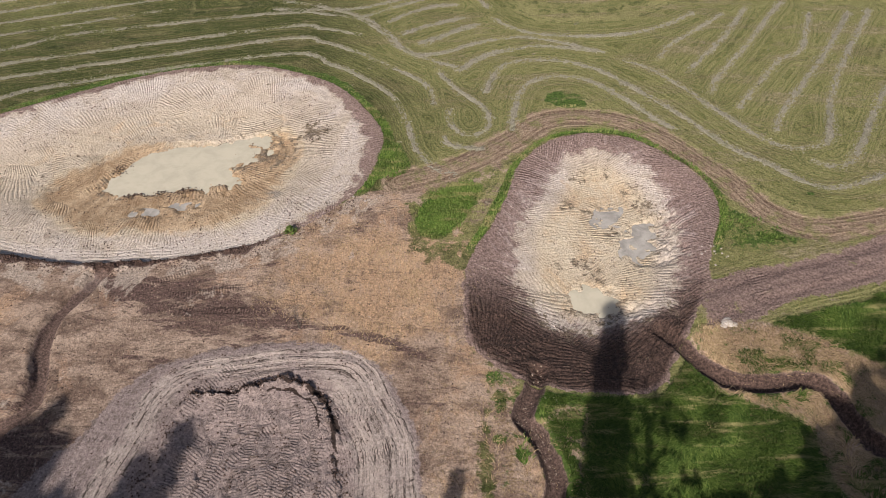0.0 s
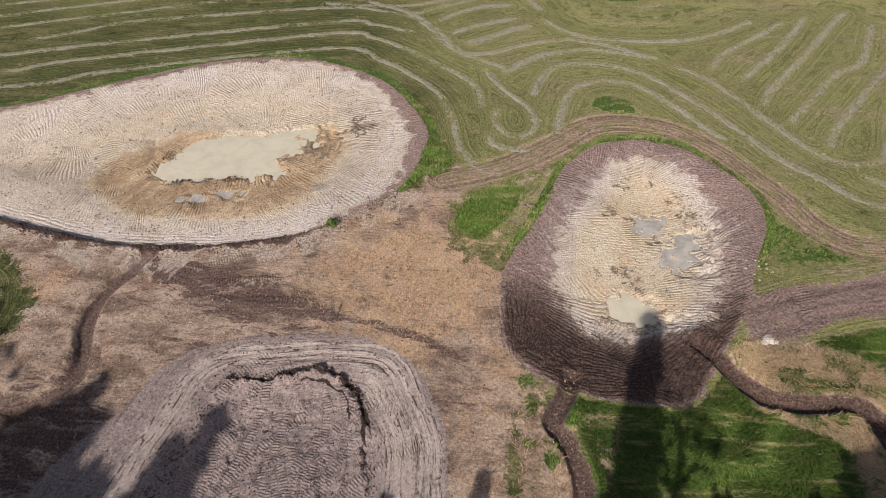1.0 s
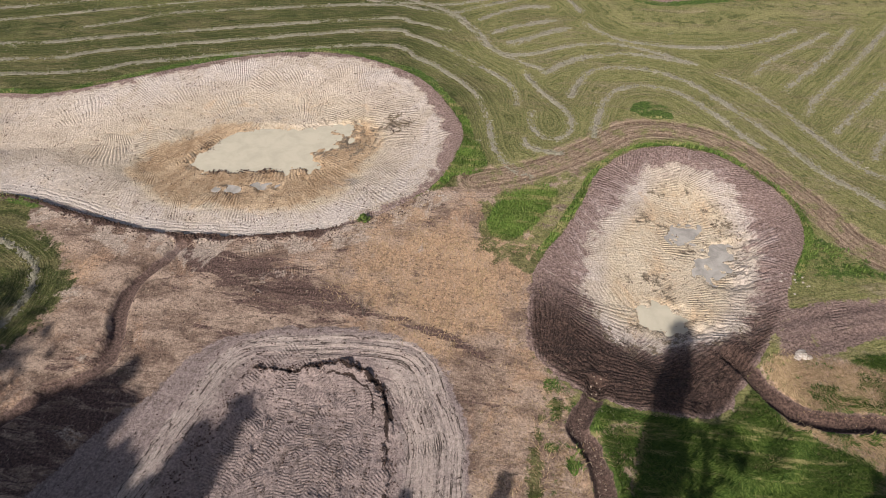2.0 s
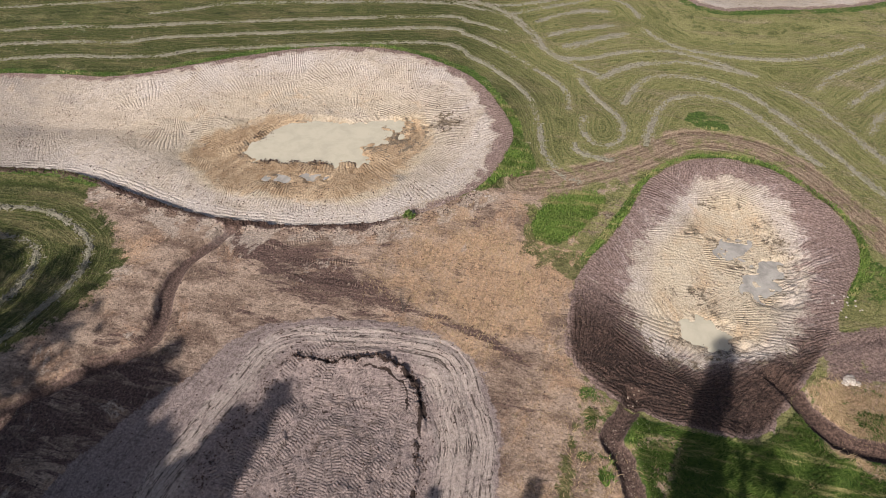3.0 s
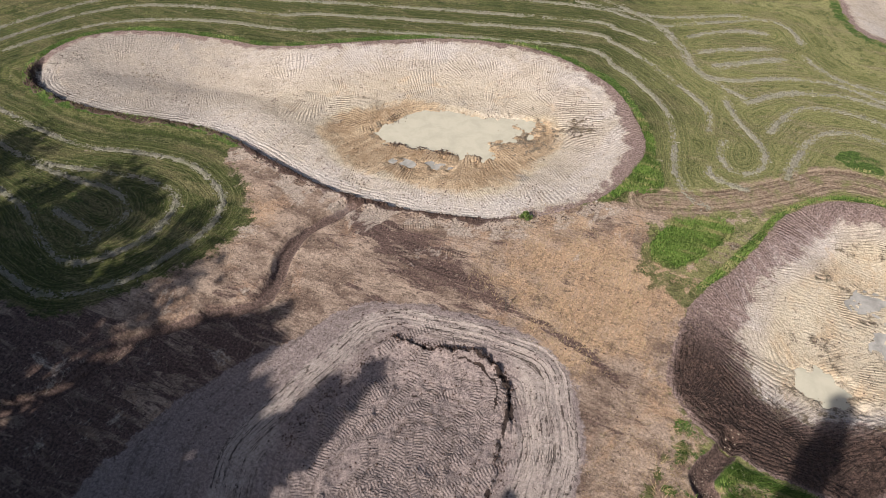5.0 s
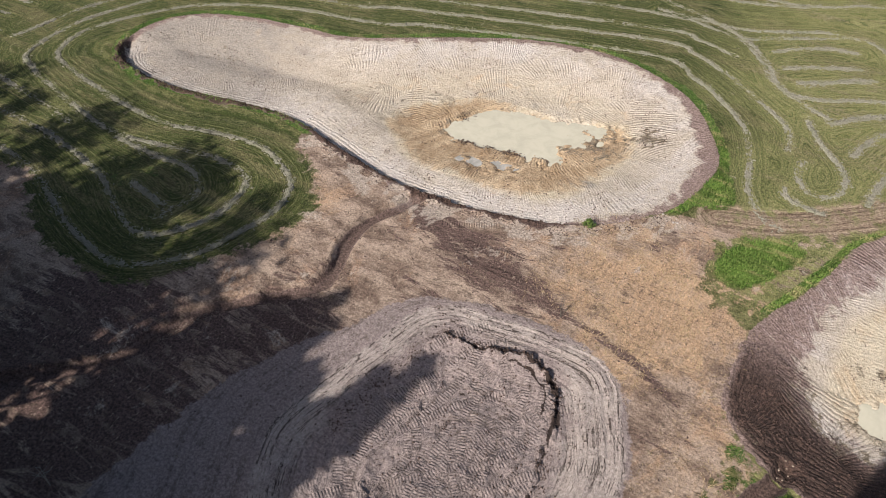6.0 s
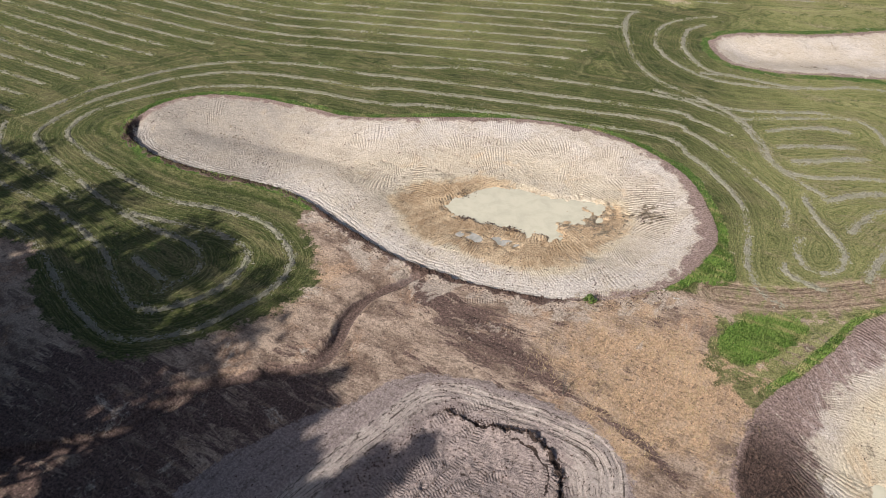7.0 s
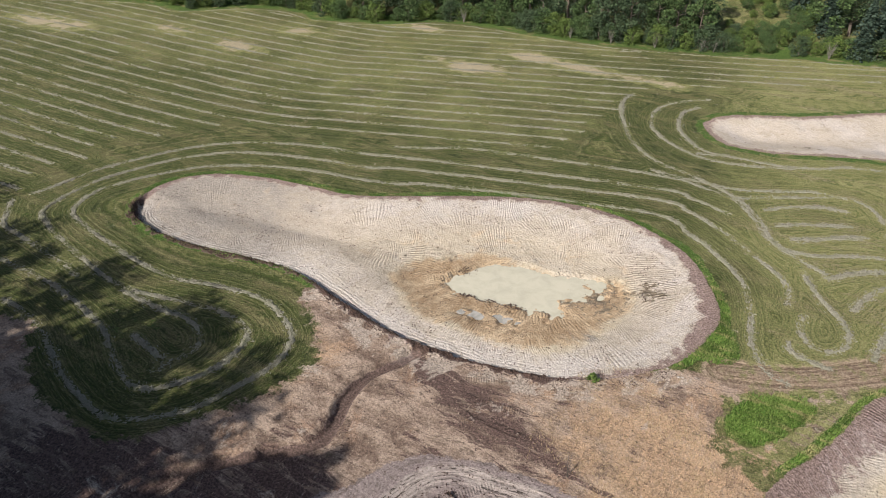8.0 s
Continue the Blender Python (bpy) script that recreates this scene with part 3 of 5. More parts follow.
lush_ds = [ring_field(p, 6) for p in (LUSH_SOUTH, LUSH_EAST, PATCH, LUSH_NOOK, LUSH_BANK, LUSH_BEND)]
worn_d = ring_field(WORN_STRIP, 6)
dry_d = Field([spline(p, True) for p in (DRY_EAST, DRY_WEST)], True, 6.0)
tree_curve = spline(TREELINE, step=2.0)


def behind_trees(x, y):
    """Metres beyond the edge of the wood (negative on the field)."""
    return y - np.interp(x, tree_curve[:, 0], tree_curve[:, 1])


# the swaths of the big field run side by side, clear of the headlands
swath_lines = [spline(p, step=0.22) for p in SWATHS]
base = spline(FIELD_BASE, step=0.6)
tang = np.gradient(base, axis=0)
norm = np.stack([-tang[:, 1], tang[:, 0]], 1) / np.hypot(*tang.T)[:, None]
far_lines = []
for k in range(-14, 22):
    line = base + norm * (2.65 * k)
    x, y = line.T
    keep = (long_d(x, y) > 12.2 + 0.6 * np.sin(k * 2.1)) & (far_d(x, y) > 9.5) & (behind_trees(x, y) < -2.5)
    keep &= ~((x > -26.5 + 0.12 * (y - 75)) & (y < 97)) & ~((x > -66) & (y < 52)) & (x > -165)
    runs = np.split(np.arange(len(x)), np.where(~keep)[0])
    far_lines += [line[r[1:]] for r in runs if len(r) > 8]
edge_line = np.stack([tree_curve[:, 0], tree_curve[:, 1] - 1.8], 1)
far_lines.append(edge_line[(edge_line[:, 0] > -140) & (edge_line[:, 0] < 30)])
lane_d = Field([l[::3] for l in swath_lines] + [l[::2] for l in far_lines], False, 5.0, 0.5)


def pool_dip(x, y, z):
    for k, (d, level) in enumerate(zip(pools, LEVELS)):
        flat = (0.6 * smooth(x, -18.5, -15.5), 0.2, 0.4, 0.6, 0.3, 0.3)[k]
        e = d(x, y) - 0.1 + 0.34 * vnoise(x, y, 0.9, 3, 4) + (0.34 + 0.25 * (k > 0)) * vnoise(x, y, 2.0, 6, 3)
        shore = level + 0.02 + 0.02 * smooth(x, -18, -15.5) * (x < 0) + 0.3 * np.clip(e, -1.0, 1.0) * np.where(e < 0, 1 - flat, 1) + (0.06 + 0.13 * (k == 3) + 0.08 * (k == 2) + (0.34 * smooth(x, -18.5, -15.5) + 0.2 * smooth(y, 43.6, 42.2)) * (x < 0)) * vnoise(x, y, 1.7, 5, 4)
        z = z + (np.minimum(z, shore) - z) * smooth(e, 2.0, 0.2)
    return z


def cut_side(x, y):
    """How far a point lies on the side of the long basin that has a steep cut bank."""
    slope = (long_d(x, y - 2.5) - long_d(x, y + 2.5)) / 5.0
    return smooth(slope, 0.1, 0.5) * smooth(x, -9, -15)


def relief(x, y):
    """Height of the ground."""
    n1, n2, n3 = vnoise(x, y, 0.12, 1, 2), vnoise(x, y, 0.9, 2, 3), vnoise(x, y, 3.5, 4, 2)
    z = 0.06 * n1 + 0.025 * n2
    d = long_d(x, y)
    near = cut_side(x, y)
    cut = smooth(-d + 0.3 * n2 + 0.15 * n3, 0.0, 0.25) * near
    z = z - 1.05 * smooth(-d, 0, 8.5) - 0.55 * cut * smooth(-d, 5, 0.6) + near * smooth(np.abs(d - 0.2 + 0.3 * n2), 0.6, 0.0) * (0.08 + 0.16 * n3)
    d = round_d(x, y)
    south = smooth(y, 33, 27)
    z = z - 1.2 * smooth(-d, 0, 6.5) + smooth(-d, 0, 0.6) * smooth(round_sand_d(x, y), -0.8, 0.6) * (0.03 + 0.05 * south) * (n3 + 0.9 * n2)
    z = z - 1.0 * smooth(-far_d(x, y), 0, 6)
    d = pit_d(x, y)
    f = pit_floor_d(x, y)
    inner = smooth(-f + 0.4 * n2 + 0.25 * n1 + 0.2 * n3, 0.0, 0.22)
    drop = (0.35 + 0.65 * smooth(x + 0.3 * (y - 20), -15.0, -12.5)) * (0.4 + 0.6 * smooth(y + 0.25 * x, 18.5, 21.0))
    z = z - 0.9 * smooth(-d, 0, 6) + 0.3 * inner * drop + 0.2 * drop * smooth(np.abs(f + 0.25 + 0.2 * n2), 0.4, 0) * (0.5 + 1.5 * n3 + n2)
    z = z + smooth(-d, 0, 1) * 0.075 * vnoise(d * 2.2 + 40, 0.12 * (x + y) + 7, 1.0, 3, 2) * smooth(f, 0, 0.6) + inner * (0.2 * vnoise(x, y, 1.1, 6, 3) + 0.05 * vnoise(x, y, 3.1, 1, 3))
    for k, inset in enumerate((0.55, 0.95, 1.45, 1.75, 2.3, 2.75, 3.2)):
        z = z - 0.05 * smooth(d + inset + 0.35 * vnoise(x, y, 0.2, k % 5, 2), 0.1, -0.1) * smooth(d + inset + 0.35 * vnoise(x, y, 0.2, k % 5, 2), -0.8, -0.1) * smooth(f, 0, 0.4)
    z = z + 0.16 * inner * smooth(np.abs(f + 2.4 + 0.8 * n2), 0.3, 0.0) * (0.4 + n2)
    for k, t in enumerate(trenches):
        d = t(x, y) + 0.12 * n2
        z = z - 0.5 * smooth(d, 0.7, 0.2) * smooth(long_d(x, y), 0.2, 1.2) + 0.08 * smooth(np.abs(d - 0.85), 0.4, 0.0) * (0.6 + n3)
    z = z - 0.1 * smooth(crack_d(x, y) + 0.08 * n2, 0.18, 0.02)
    d = mudband_d(x, y)
    z = z + smooth(d, 2.2, 0.8) * 0.06 * (n3 + np.sin(d * 4.5))
    z = z - 0.05 * smooth(np.abs(track_d(x, y) - 0.85), 0.4, 0.1)
    z = pool_dip(x, y, z)
    b = np.maximum(behind_trees(x, y), 0)
    return z + 0.22 * b * smooth(b, 0, 12) * (b < 1e5) * np.clip(120 / (b + 1e-6), 0, 1) ** 0.9


def zones(x, y):
    """What covers the ground: weights of the kinds of cover; dark also carries painted shade lines."""
    n1, n2, n3 = vnoise(x, y, 0.25, 1, 3), vnoise(x, y, 1.1, 5, 3), vnoise(x, y, 2.2, 7, 3)
    w = {}
    soft = 1.1
    ld, rd, fd = long_d(x, y), round_d(x, y), far_d(x, y)
    w["yard"] = smooth(-yard_d(x, y) + 0.8 * n1, -soft, soft)
    w["track"] = np.maximum(smooth(track_d(x, y) + 0.4 * n1, 2.0, 0.9) * (0.75 + 0.25 * n2), 0)
    rim = (0.6 + 0.9 * smooth(x, -12, -6) * smooth(y, 41, 45)) * (1 - cut_side(x, y)) + 0.35 * cut_side(x, y) - 0.1 + 0.45 * n2 + 0.25 * n3
    sand_long = smooth(-ld, rim - 0.6, rim + 0.8)
    sand_far = smooth(-fd, -0.1, 1.5)
    sand_round = smooth(-round_sand_d(x, y) + 0.3 * n2, -1.4, 1.7)
    w["sand"] = np.maximum(np.maximum(sand_long, sand_far), sand_round)
    band = smooth(mudband_d(x, y) + 0.5 * n1, 2.2, 1.3) * smooth(x, 15, 17)
    w["topsoil"] = np.maximum.reduce([smooth(-ld, -0.15, 0.15), smooth(-rd + 0.2 * n2, -0.2, 0.2), smooth(-fd, -0.5, 0.5), 0.9 * band])
    w["wet"] = np.maximum.reduce([smooth(-orange_d(x, y) + 0.9 * n1, -1.3, 1.6),
                          0.34 * smooth(-round_sand_d(x, y), 0.2, 2.5), 0.2 * smooth(-ld + n1, 2.5, 7) * smooth(x, -46, -34)])
    w["pit"] = smooth(-clay_d(x, y) + 0.6 * n1, -0.5, 0.5)
    lush = np.maximum.reduce([much * smooth(-d(x, y) + 0.5 * n1 + 0.25 * n2, -0.3, 0.3) for d, much in zip(lush_ds, (1, 1, 1, 0.8, 0.55 + 0.25 * n2, 0.8))])
    border = smooth(np.abs(ld - 0.35), 0.6 + 0.3 * n1, 0.2) * (1 - w["yard"])
    border = np.maximum(border, smooth(np.abs(rd - 0.3), 0.4 + 0.3 * n1, 0.15) * smooth(y, 33, 36))
    border = np.maximum(border, 0.8 * smooth(np.abs(fd - 0.5), 0.8, 0.3))
    verge = smooth(behind_trees(x, y) + 0.8 * n1, -1.4, -0.6) * (1 - 0.75 * smooth(behind_trees(x, y), 2, 6))
    w["lush"] = np.maximum.reduce([lush, 0.95 * border, verge, (0.1 * smooth(x, -8, -40) + 0.25 * n1) * (1 - w["yard"]) * (pit_d(x, y) > 1)])
    ditch = np.maximum.reduce([a * smooth(t(x, y) + 0.2 * n2, b, b - 0.3) for t, a, b in zip(trenches, (0.68, 0.9, 0.8), (0.62, 0.78, 0.72))])
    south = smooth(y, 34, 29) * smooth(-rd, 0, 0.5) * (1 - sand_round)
    # the cut bank's shadow line, painted as a dark band along the rim
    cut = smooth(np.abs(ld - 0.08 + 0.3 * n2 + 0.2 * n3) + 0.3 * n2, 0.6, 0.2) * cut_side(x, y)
    puddle = np.maximum.reduce([smooth(np.abs(d(x, y) - 0.15) + 0.3 * n2, 0.6, 0.1) for d in pools])
    crumbs = 0.0 * x
    for cx, cy, r in ((9.6, 34.6, 1.3), (10.9, 39.6, 1.1), (12.4, 43.8, 0.9), (9.2, 40.2, 0.8), (14.2, 41.6, 1.0), (14.9, 40.4, 1.1), (15.0, 39.0, 1.0),
                      (10.4, 43.4, 0.8), (8.0, 34.4, 0.9), (10.6, 33.4, 0.8), (12.2, 37.4, 0.9), (8.0, 30.0, 1.0), (10.4, 29.4, 1.2)):
        crumbs = np.maximum(crumbs, 0.5 * smooth(np.hypot(x - cx, (y - cy) * 1.2) / r + 0.9 * n3, 1.25, 0.3))
    pf, pd = pit_floor_d(x, y), pit_d(x, y)
    north = smooth(x + y, 7.5, 10.5)
    # ragged shade under the fill's edge, darkened in the clay's colour
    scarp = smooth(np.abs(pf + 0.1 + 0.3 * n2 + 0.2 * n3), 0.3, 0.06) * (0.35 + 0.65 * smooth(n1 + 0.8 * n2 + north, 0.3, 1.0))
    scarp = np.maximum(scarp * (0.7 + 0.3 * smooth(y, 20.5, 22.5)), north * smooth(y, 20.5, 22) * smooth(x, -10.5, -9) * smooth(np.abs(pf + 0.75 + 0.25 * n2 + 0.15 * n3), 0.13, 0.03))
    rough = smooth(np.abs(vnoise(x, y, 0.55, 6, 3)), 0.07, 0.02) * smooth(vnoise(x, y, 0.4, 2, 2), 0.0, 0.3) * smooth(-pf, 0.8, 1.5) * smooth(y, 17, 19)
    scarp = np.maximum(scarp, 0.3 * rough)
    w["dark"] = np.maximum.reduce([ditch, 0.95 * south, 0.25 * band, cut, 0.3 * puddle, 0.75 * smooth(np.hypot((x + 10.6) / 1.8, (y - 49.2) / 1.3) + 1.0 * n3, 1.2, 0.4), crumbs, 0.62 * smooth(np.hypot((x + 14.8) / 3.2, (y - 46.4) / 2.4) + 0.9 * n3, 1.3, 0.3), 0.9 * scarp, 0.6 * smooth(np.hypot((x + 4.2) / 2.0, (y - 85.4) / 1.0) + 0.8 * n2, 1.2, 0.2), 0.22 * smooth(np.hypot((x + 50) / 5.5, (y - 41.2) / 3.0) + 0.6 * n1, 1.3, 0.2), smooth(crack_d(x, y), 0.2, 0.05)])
    dry = smooth(-dry_d(x, y) + 0.9 * n1, -1.2, 1.2)
    w["yard"] = np.maximum(w["yard"], dry)
    w["yard"] = np.maximum(w["yard"], 0.4 * smooth(-worn_d(x, y) + 0.3 * n1, -0.6, 0.6))
    w["gold"] = smooth(np.hypot((x + 4.5) / 7.5, (y - 32.5) / 6.5) + 0.6 * n1 + 0.2 * n2, 1.45, 0.3)
    w["gold"] = np.maximum(w["gold"], 0.3 * smooth(np.hypot((x - 1.2) / 2.0, (y - 21) / 6), 1.3, 0.8))
    w["gold"] = np.maximum(w["gold"], 0.6 * smooth(np.hypot((x + 29) / 3.0, (y - 27) / 5), 1.3, 0.6))
    w["gold"] = np.maximum(w["gold"], np.where(x < 9, 0.3, 0.7) * dry)
    w["lush"] = np.maximum(w["lush"] * (1 - 0.85 * dry), np.where(x < 9, 0.78, 0.6) * dry * smooth(n1 + 0.6 * n2, -0.3, 0.4))
    strip = mudstrip_d(x, y) / (0.35 + 2.4 * smooth(np.abs(x + 15.5), 9, 1))
    w["mud"] = np.maximum.reduce([0.8 * smooth(strip + 0.55 * n1 + 0.2 * n2, 1.3, 0.2),
                                  0.8 * smooth(np.hypot((x + 30) / 9, (y - 11) / 8) + 0.4 * n1, 1.3, 0.6), 0.7 * smooth(np.hypot((x + 22.5) / 4, (y - 17) / 6) + 0.5 * n1, 1.3, 0.5), 0.3 * smooth(n1 + 0.5 * n2, 0.1, 0.7), 0.9 * smooth(-ld, 0, 1) * smooth(x + 0.5 * (y - 41), -34, -48), 0.2 * sand_far,
                                  *(smooth(np.hypot((x - cx) / rx, (y - cy) / ry) + 0.7 * n2, 1.3, 0.5) for cx, cy, rx, ry in ((-21.8, 39.4, 1.6, 0.7), (-19.4, 40.3, 1.3, 0.8), (-13.4, 41.3, 1.4, 0.8), (-14.6, 47.2, 1.6, 1.2)))])
    salt_long = smooth(-ld, 6.5, 0.8) * (0.7 + 0.5 * n1) * (0.35 + 0.65 * smooth(x, -52, -36))
    salt_round = smooth(np.abs(round_sand_d(x, y) + 0.2), 2.6, 0.2) * (0.55 + 0.5 * n1)
    salt_yard = w["yard"] * smooth(np.abs(ld - 1.0) + 0.6 * n1, 2.0, 0.4) * smooth(n2, -0.6, 0.2)
    salt_yard = np.maximum(salt_yard, smooth(np.hypot((x + 28.0) / 2.6, (y - 26.6) / 1.5) + 0.6 * n2, 1.3, 0.4))
    salt_pit = smooth(-pit_d(x, y), 0, 0.5) * smooth(pit_floor_d(x, y), -0.2, 1.5)
    w["salt"] = np.clip(np.maximum.reduce([salt_long * sand_long, salt_round, salt_yard, salt_pit, 0.7 * sand_far * (0.6 + n1)]), 0, 1)
    bank = cut_side(x, y) * smooth(np.abs(ld + 1.0) + 0.3 * n1, 1.1, 0.5) * sand_long
    w["salt"] = np.maximum(w["salt"], 0.75 * bank)
    w["wet"] = w["wet"] * (1 - 0.8 * bank)
    w["straw"] = 0.08 * smooth(behind_trees(x, y), 2, 6) + 0.27 * smooth(x + 0.25 * (y - 50), -14, 6) * smooth(behind_trees(x, y), 5, 0) + 0.12 * n1 + 0.14 * smooth(y, 58, 74) * smooth(x, -15, -40) + 0.12 * smooth(np.hypot(x - 2, y - 41), 7, 3)
    for cx, cy, rx, ry in STUBBLE:
        w["straw"] = np.maximum(w["straw"], 1.0 * smooth(np.hypot((x - cx) / (1.2 * rx), (y - cy) / (1.2 * ry)) + 0.5 * n1 + 0.5 * n2, 1.4, 0.0))
    return w


def grooves(x, y):
    """Phase of the tooth marks: they run down the banks, patch by patch."""
    rng = np.random.default_rng(5)
    phase, amount = np.zeros(x.shape), np.zeros(x.shape)
    for field, box, gap in ((long_d, (-60, -3, 32, 60), 3.8), (round_d, (0, 21, 22, 50), 3.4), (far_d, (-17, 24, 79, 109), 6.0)):
        m = np.where((x > box[0]) & (x < box[1]) & (y > box[2]) & (y < box[3]))[0]
        qx, qy = x[m] + 1.8 * vnoise(x[m], y[m], 0.4, 2, 3), y[m] + 1.8 * vnoise(x[m], y[m], 0.4, 4, 3)
        cx, cy = np.meshgrid(np.arange(box[0], box[1], gap), np.arange(box[2], box[3], gap))
        cx, cy = cx.ravel() + rng.uniform(-1.3, 1.3, cx.size), cy.ravel() + rng.uniform(-1.3, 1.3, cy.size)
        gx, gy = field(cx + 1, cy) - field(cx - 1, cy), field(cx, cy + 1) - field(cx, cy - 1)
        ang = np.arctan2(gy, gx) + rng.normal(0, 0.4, cx.size)
        if field is round_d:
            ang = np.where(round_sand_d(cx, cy) < 1.0, rng.normal(0, 0.35, cx.size), np.where(cy < 33, ang - 1.57, ang))
        elif field is long_d:
            ang = np.where((orange_d(cx, cy) < 1.5) & (cy > 44), ang + 1.57, ang)
        best, second, which = np.full(len(m), 1e9), np.full(len(m), 1e9), np.zeros(len(m), int)
        for k in range(cx.size):
            d = np.sqrt((qx - cx[k]) ** 2 + (qy - cy[k]) ** 2)
            second = np.minimum(second, np.maximum(d, best))
            which[d < best] = k
            best = np.minimum(best, d)
        amount[m] = smooth(second - best, 0.08, 0.5) * rng.uniform(0.25, 1.0, cx.size)[which] * (0.35 if field is far_d else np.where(x[m] < -34, 0.6, 1.0) if field is long_d else 1.0)
        amount[m] = np.where((round_d(x[m], y[m]) < 0) & (y[m] < 32), np.maximum(amount[m], 0.7), amount[m])
        reach = rng.uniform(5, 9, cx.size)
        ax, ay = (cx - reach * np.cos(ang))[which], (cy - reach * np.sin(ang))[which]
        turn = np.arctan2(y[m] - ay, x[m] - ax) - ang[which]
        turn = (turn + np.pi) % (2 * np.pi) - np.pi
        phase[m] = turn * reach[which] / (rng.uniform(0.19, 0.27, cx.size) * np.where((field is round_d) & (cy < 30), 1.3, 1.0))[which]
    # strokes along the steep bank
    m = np.where((cut_side(x, y) > 0.4) & (np.abs(long_d(x, y) + 0.9) < 1.0))[0]
    phase[m] = long_d(x[m], y[m]) / 0.3 + 0.8 * vnoise(x[m], y[m], 0.3, 2, 3)
    amount[m] = smooth(np.abs(long_d(x[m], y[m]) + 0.9), 1.0, 0.7) * (0.6 + 0.4 * vnoise(x[m], y[m], 0.5, 4, 2))
    return phase, amount


def along(px, py, line):
    """Distance to a polyline and the length along it at the nearest place."""
    best, where, run = np.full(px.shape, 1e9), np.zeros(px.shape), 0.0
    for (ax, ay), (bx, by) in zip(line[:-1], line[1:]):
        dx, dy = bx - ax, by - ay
        size = math.hypot(dx, dy) + 1e-9
        t = np.clip(((px - ax) * dx + (py - ay) * dy) / size**2, 0, 1)
        d = np.hypot(px - ax - t * dx, py - ay - t * dy)
        where = np.where(d < best, run + t * size, where)
        best = np.minimum(best, d)
        run += size
    return best, where


def machine_paths():
    """Where the crawler drove: round the slopes of the pit and to and fro on its floor and over the yard."""
    rng = np.random.default_rng(11)
    ring, floor = spline(PIT, True, 0.8), spline(PIT_FLOOR, True, 0.8)
    out = []
    for inset in (0.6, 1.2, 1.9, 2.5, 3.1, 3.6):
        mid = ring.mean(0)
        pull = (ring - mid) * (1 - inset / np.hypot(*(ring - mid).T)[:, None])
        out.append(pull[8:-18] + rng.normal(0, 0.1, (len(pull[8:-18]), 2)).cumsum(0) * 0.12)
    for k in range(84):
        a = rng.normal(1.4, 0.35) if k % 4 else rng.uniform(0, 3.1)
        c = np.array([rng.uniform(-14.5, -6), rng.uniform(10, 22.5)])
        w = np.array([math.cos(a), math.sin(a)])
        side = np.array([-w[1], w[0]])
        t = np.linspace(-1, 1, 18)[:, None] * rng.uniform(2.0, 4.8)
        out.append(c + w * t + side * (rng.normal(0, 0.05) * t**2 + rng.normal(0, 0.006) * t**3))
    for x, y, a, half in ((-17, 30.6, 0.1, 4), (-14.5, 29.4, -0.1, 4), (-17.5, 32.2, 0.5, 2.0)):
        t = np.linspace(-half, half, 14)[:, None]
        out.append(np.array([x, y]) + t * np.array([math.cos(a), math.sin(a)]) + np.array([0, 0.02]) * t**2)
    return out


def tread_marks(x, y):
    phase, amount = np.zeros(x.shape), np.zeros(x.shape)
    for k, line in enumerate(machine_paths()):
        lo, hi = line.min(0) - 1, line.max(0) + 1
        m = np.where((x > lo[0]) & (x < hi[0]) & (y > lo[1]) & (y < hi[1]))[0]
        d, run = along(x[m], y[m], line)
        w = smooth(d, 0.29, 0.22) * smooth(vnoise(x[m], y[m], 0.5, k % 5, 3), -0.35, 0.2)
        more = w > amount[m]
        phase[m] = np.where(w > 0.02, np.where(more | (amount[m] < 0.02), run / 0.17 + k * 0.37, phase[m]), phase[m])
        amount[m] = np.maximum(amount[m], w)
    return phase, amount


def mesh_from(name, verts, faces):
    me = bpy.data.meshes.new(name)
    verts, faces = np.asarray(verts, np.float32), np.asarray(faces, np.int32)
    size = faces.shape[1]
    me.vertices.add(len(verts))
    me.vertices.foreach_set("co", verts.ravel())
    me.loops.add(faces.size)
    me.loops.foreach_set("vertex_index", faces.ravel())
    me.polygons.add(len(faces))
    me.polygons.foreach_set("loop_start", np.arange(0, faces.size, size, dtype=np.int32))
    me.update(calc_edges=True)
    return me


def grid_faces(nx, ny):
    i = (np.arange(nx - 1)[:, None] * ny + np.arange(ny - 1)[None, :]).ravel()
    return np.stack([i, i + ny, i + ny + 1, i + 1], 1)


def graded(lo, hi, fine, start, end, grow=1.06):
    """Even steps between lo and hi that widen towards start and end."""
    mid = list(np.arange(lo, hi, fine))
    s, v, left = fine, lo, []
    while v > start:
        s *= grow
        v -= s
        left.append(v)
    s, v, right = fine, mid[-1], []
    while v < end:
        s *= grow
        v += s
        right.append(v)
    return np.array(left[::-1] + mid + right)


def fineness(x, y):
    """Into how many steps a half-metre cell of the ground is cut each way."""
    k = np.where((x > -72) & (x < 36) & (y > 11) & (y < 62), 3, 1)
    k = np.where((x > -130) & (x < 30) & (y >= 62) & (y < 108), 2, k)
    k = np.where((long_d(x, y) < 0.9) | (np.minimum.reduce([t(x, y) for t in trenches]) < 1.2), 5, k)
    k = np.where(pools[0](x, y) < 2.0, 6, k)
    k = np.where(round_d(x, y) < 0.9, 6, k)
    return np.where((pit_d(x, y) < 0.3) & (y > 10.5), 10, k)


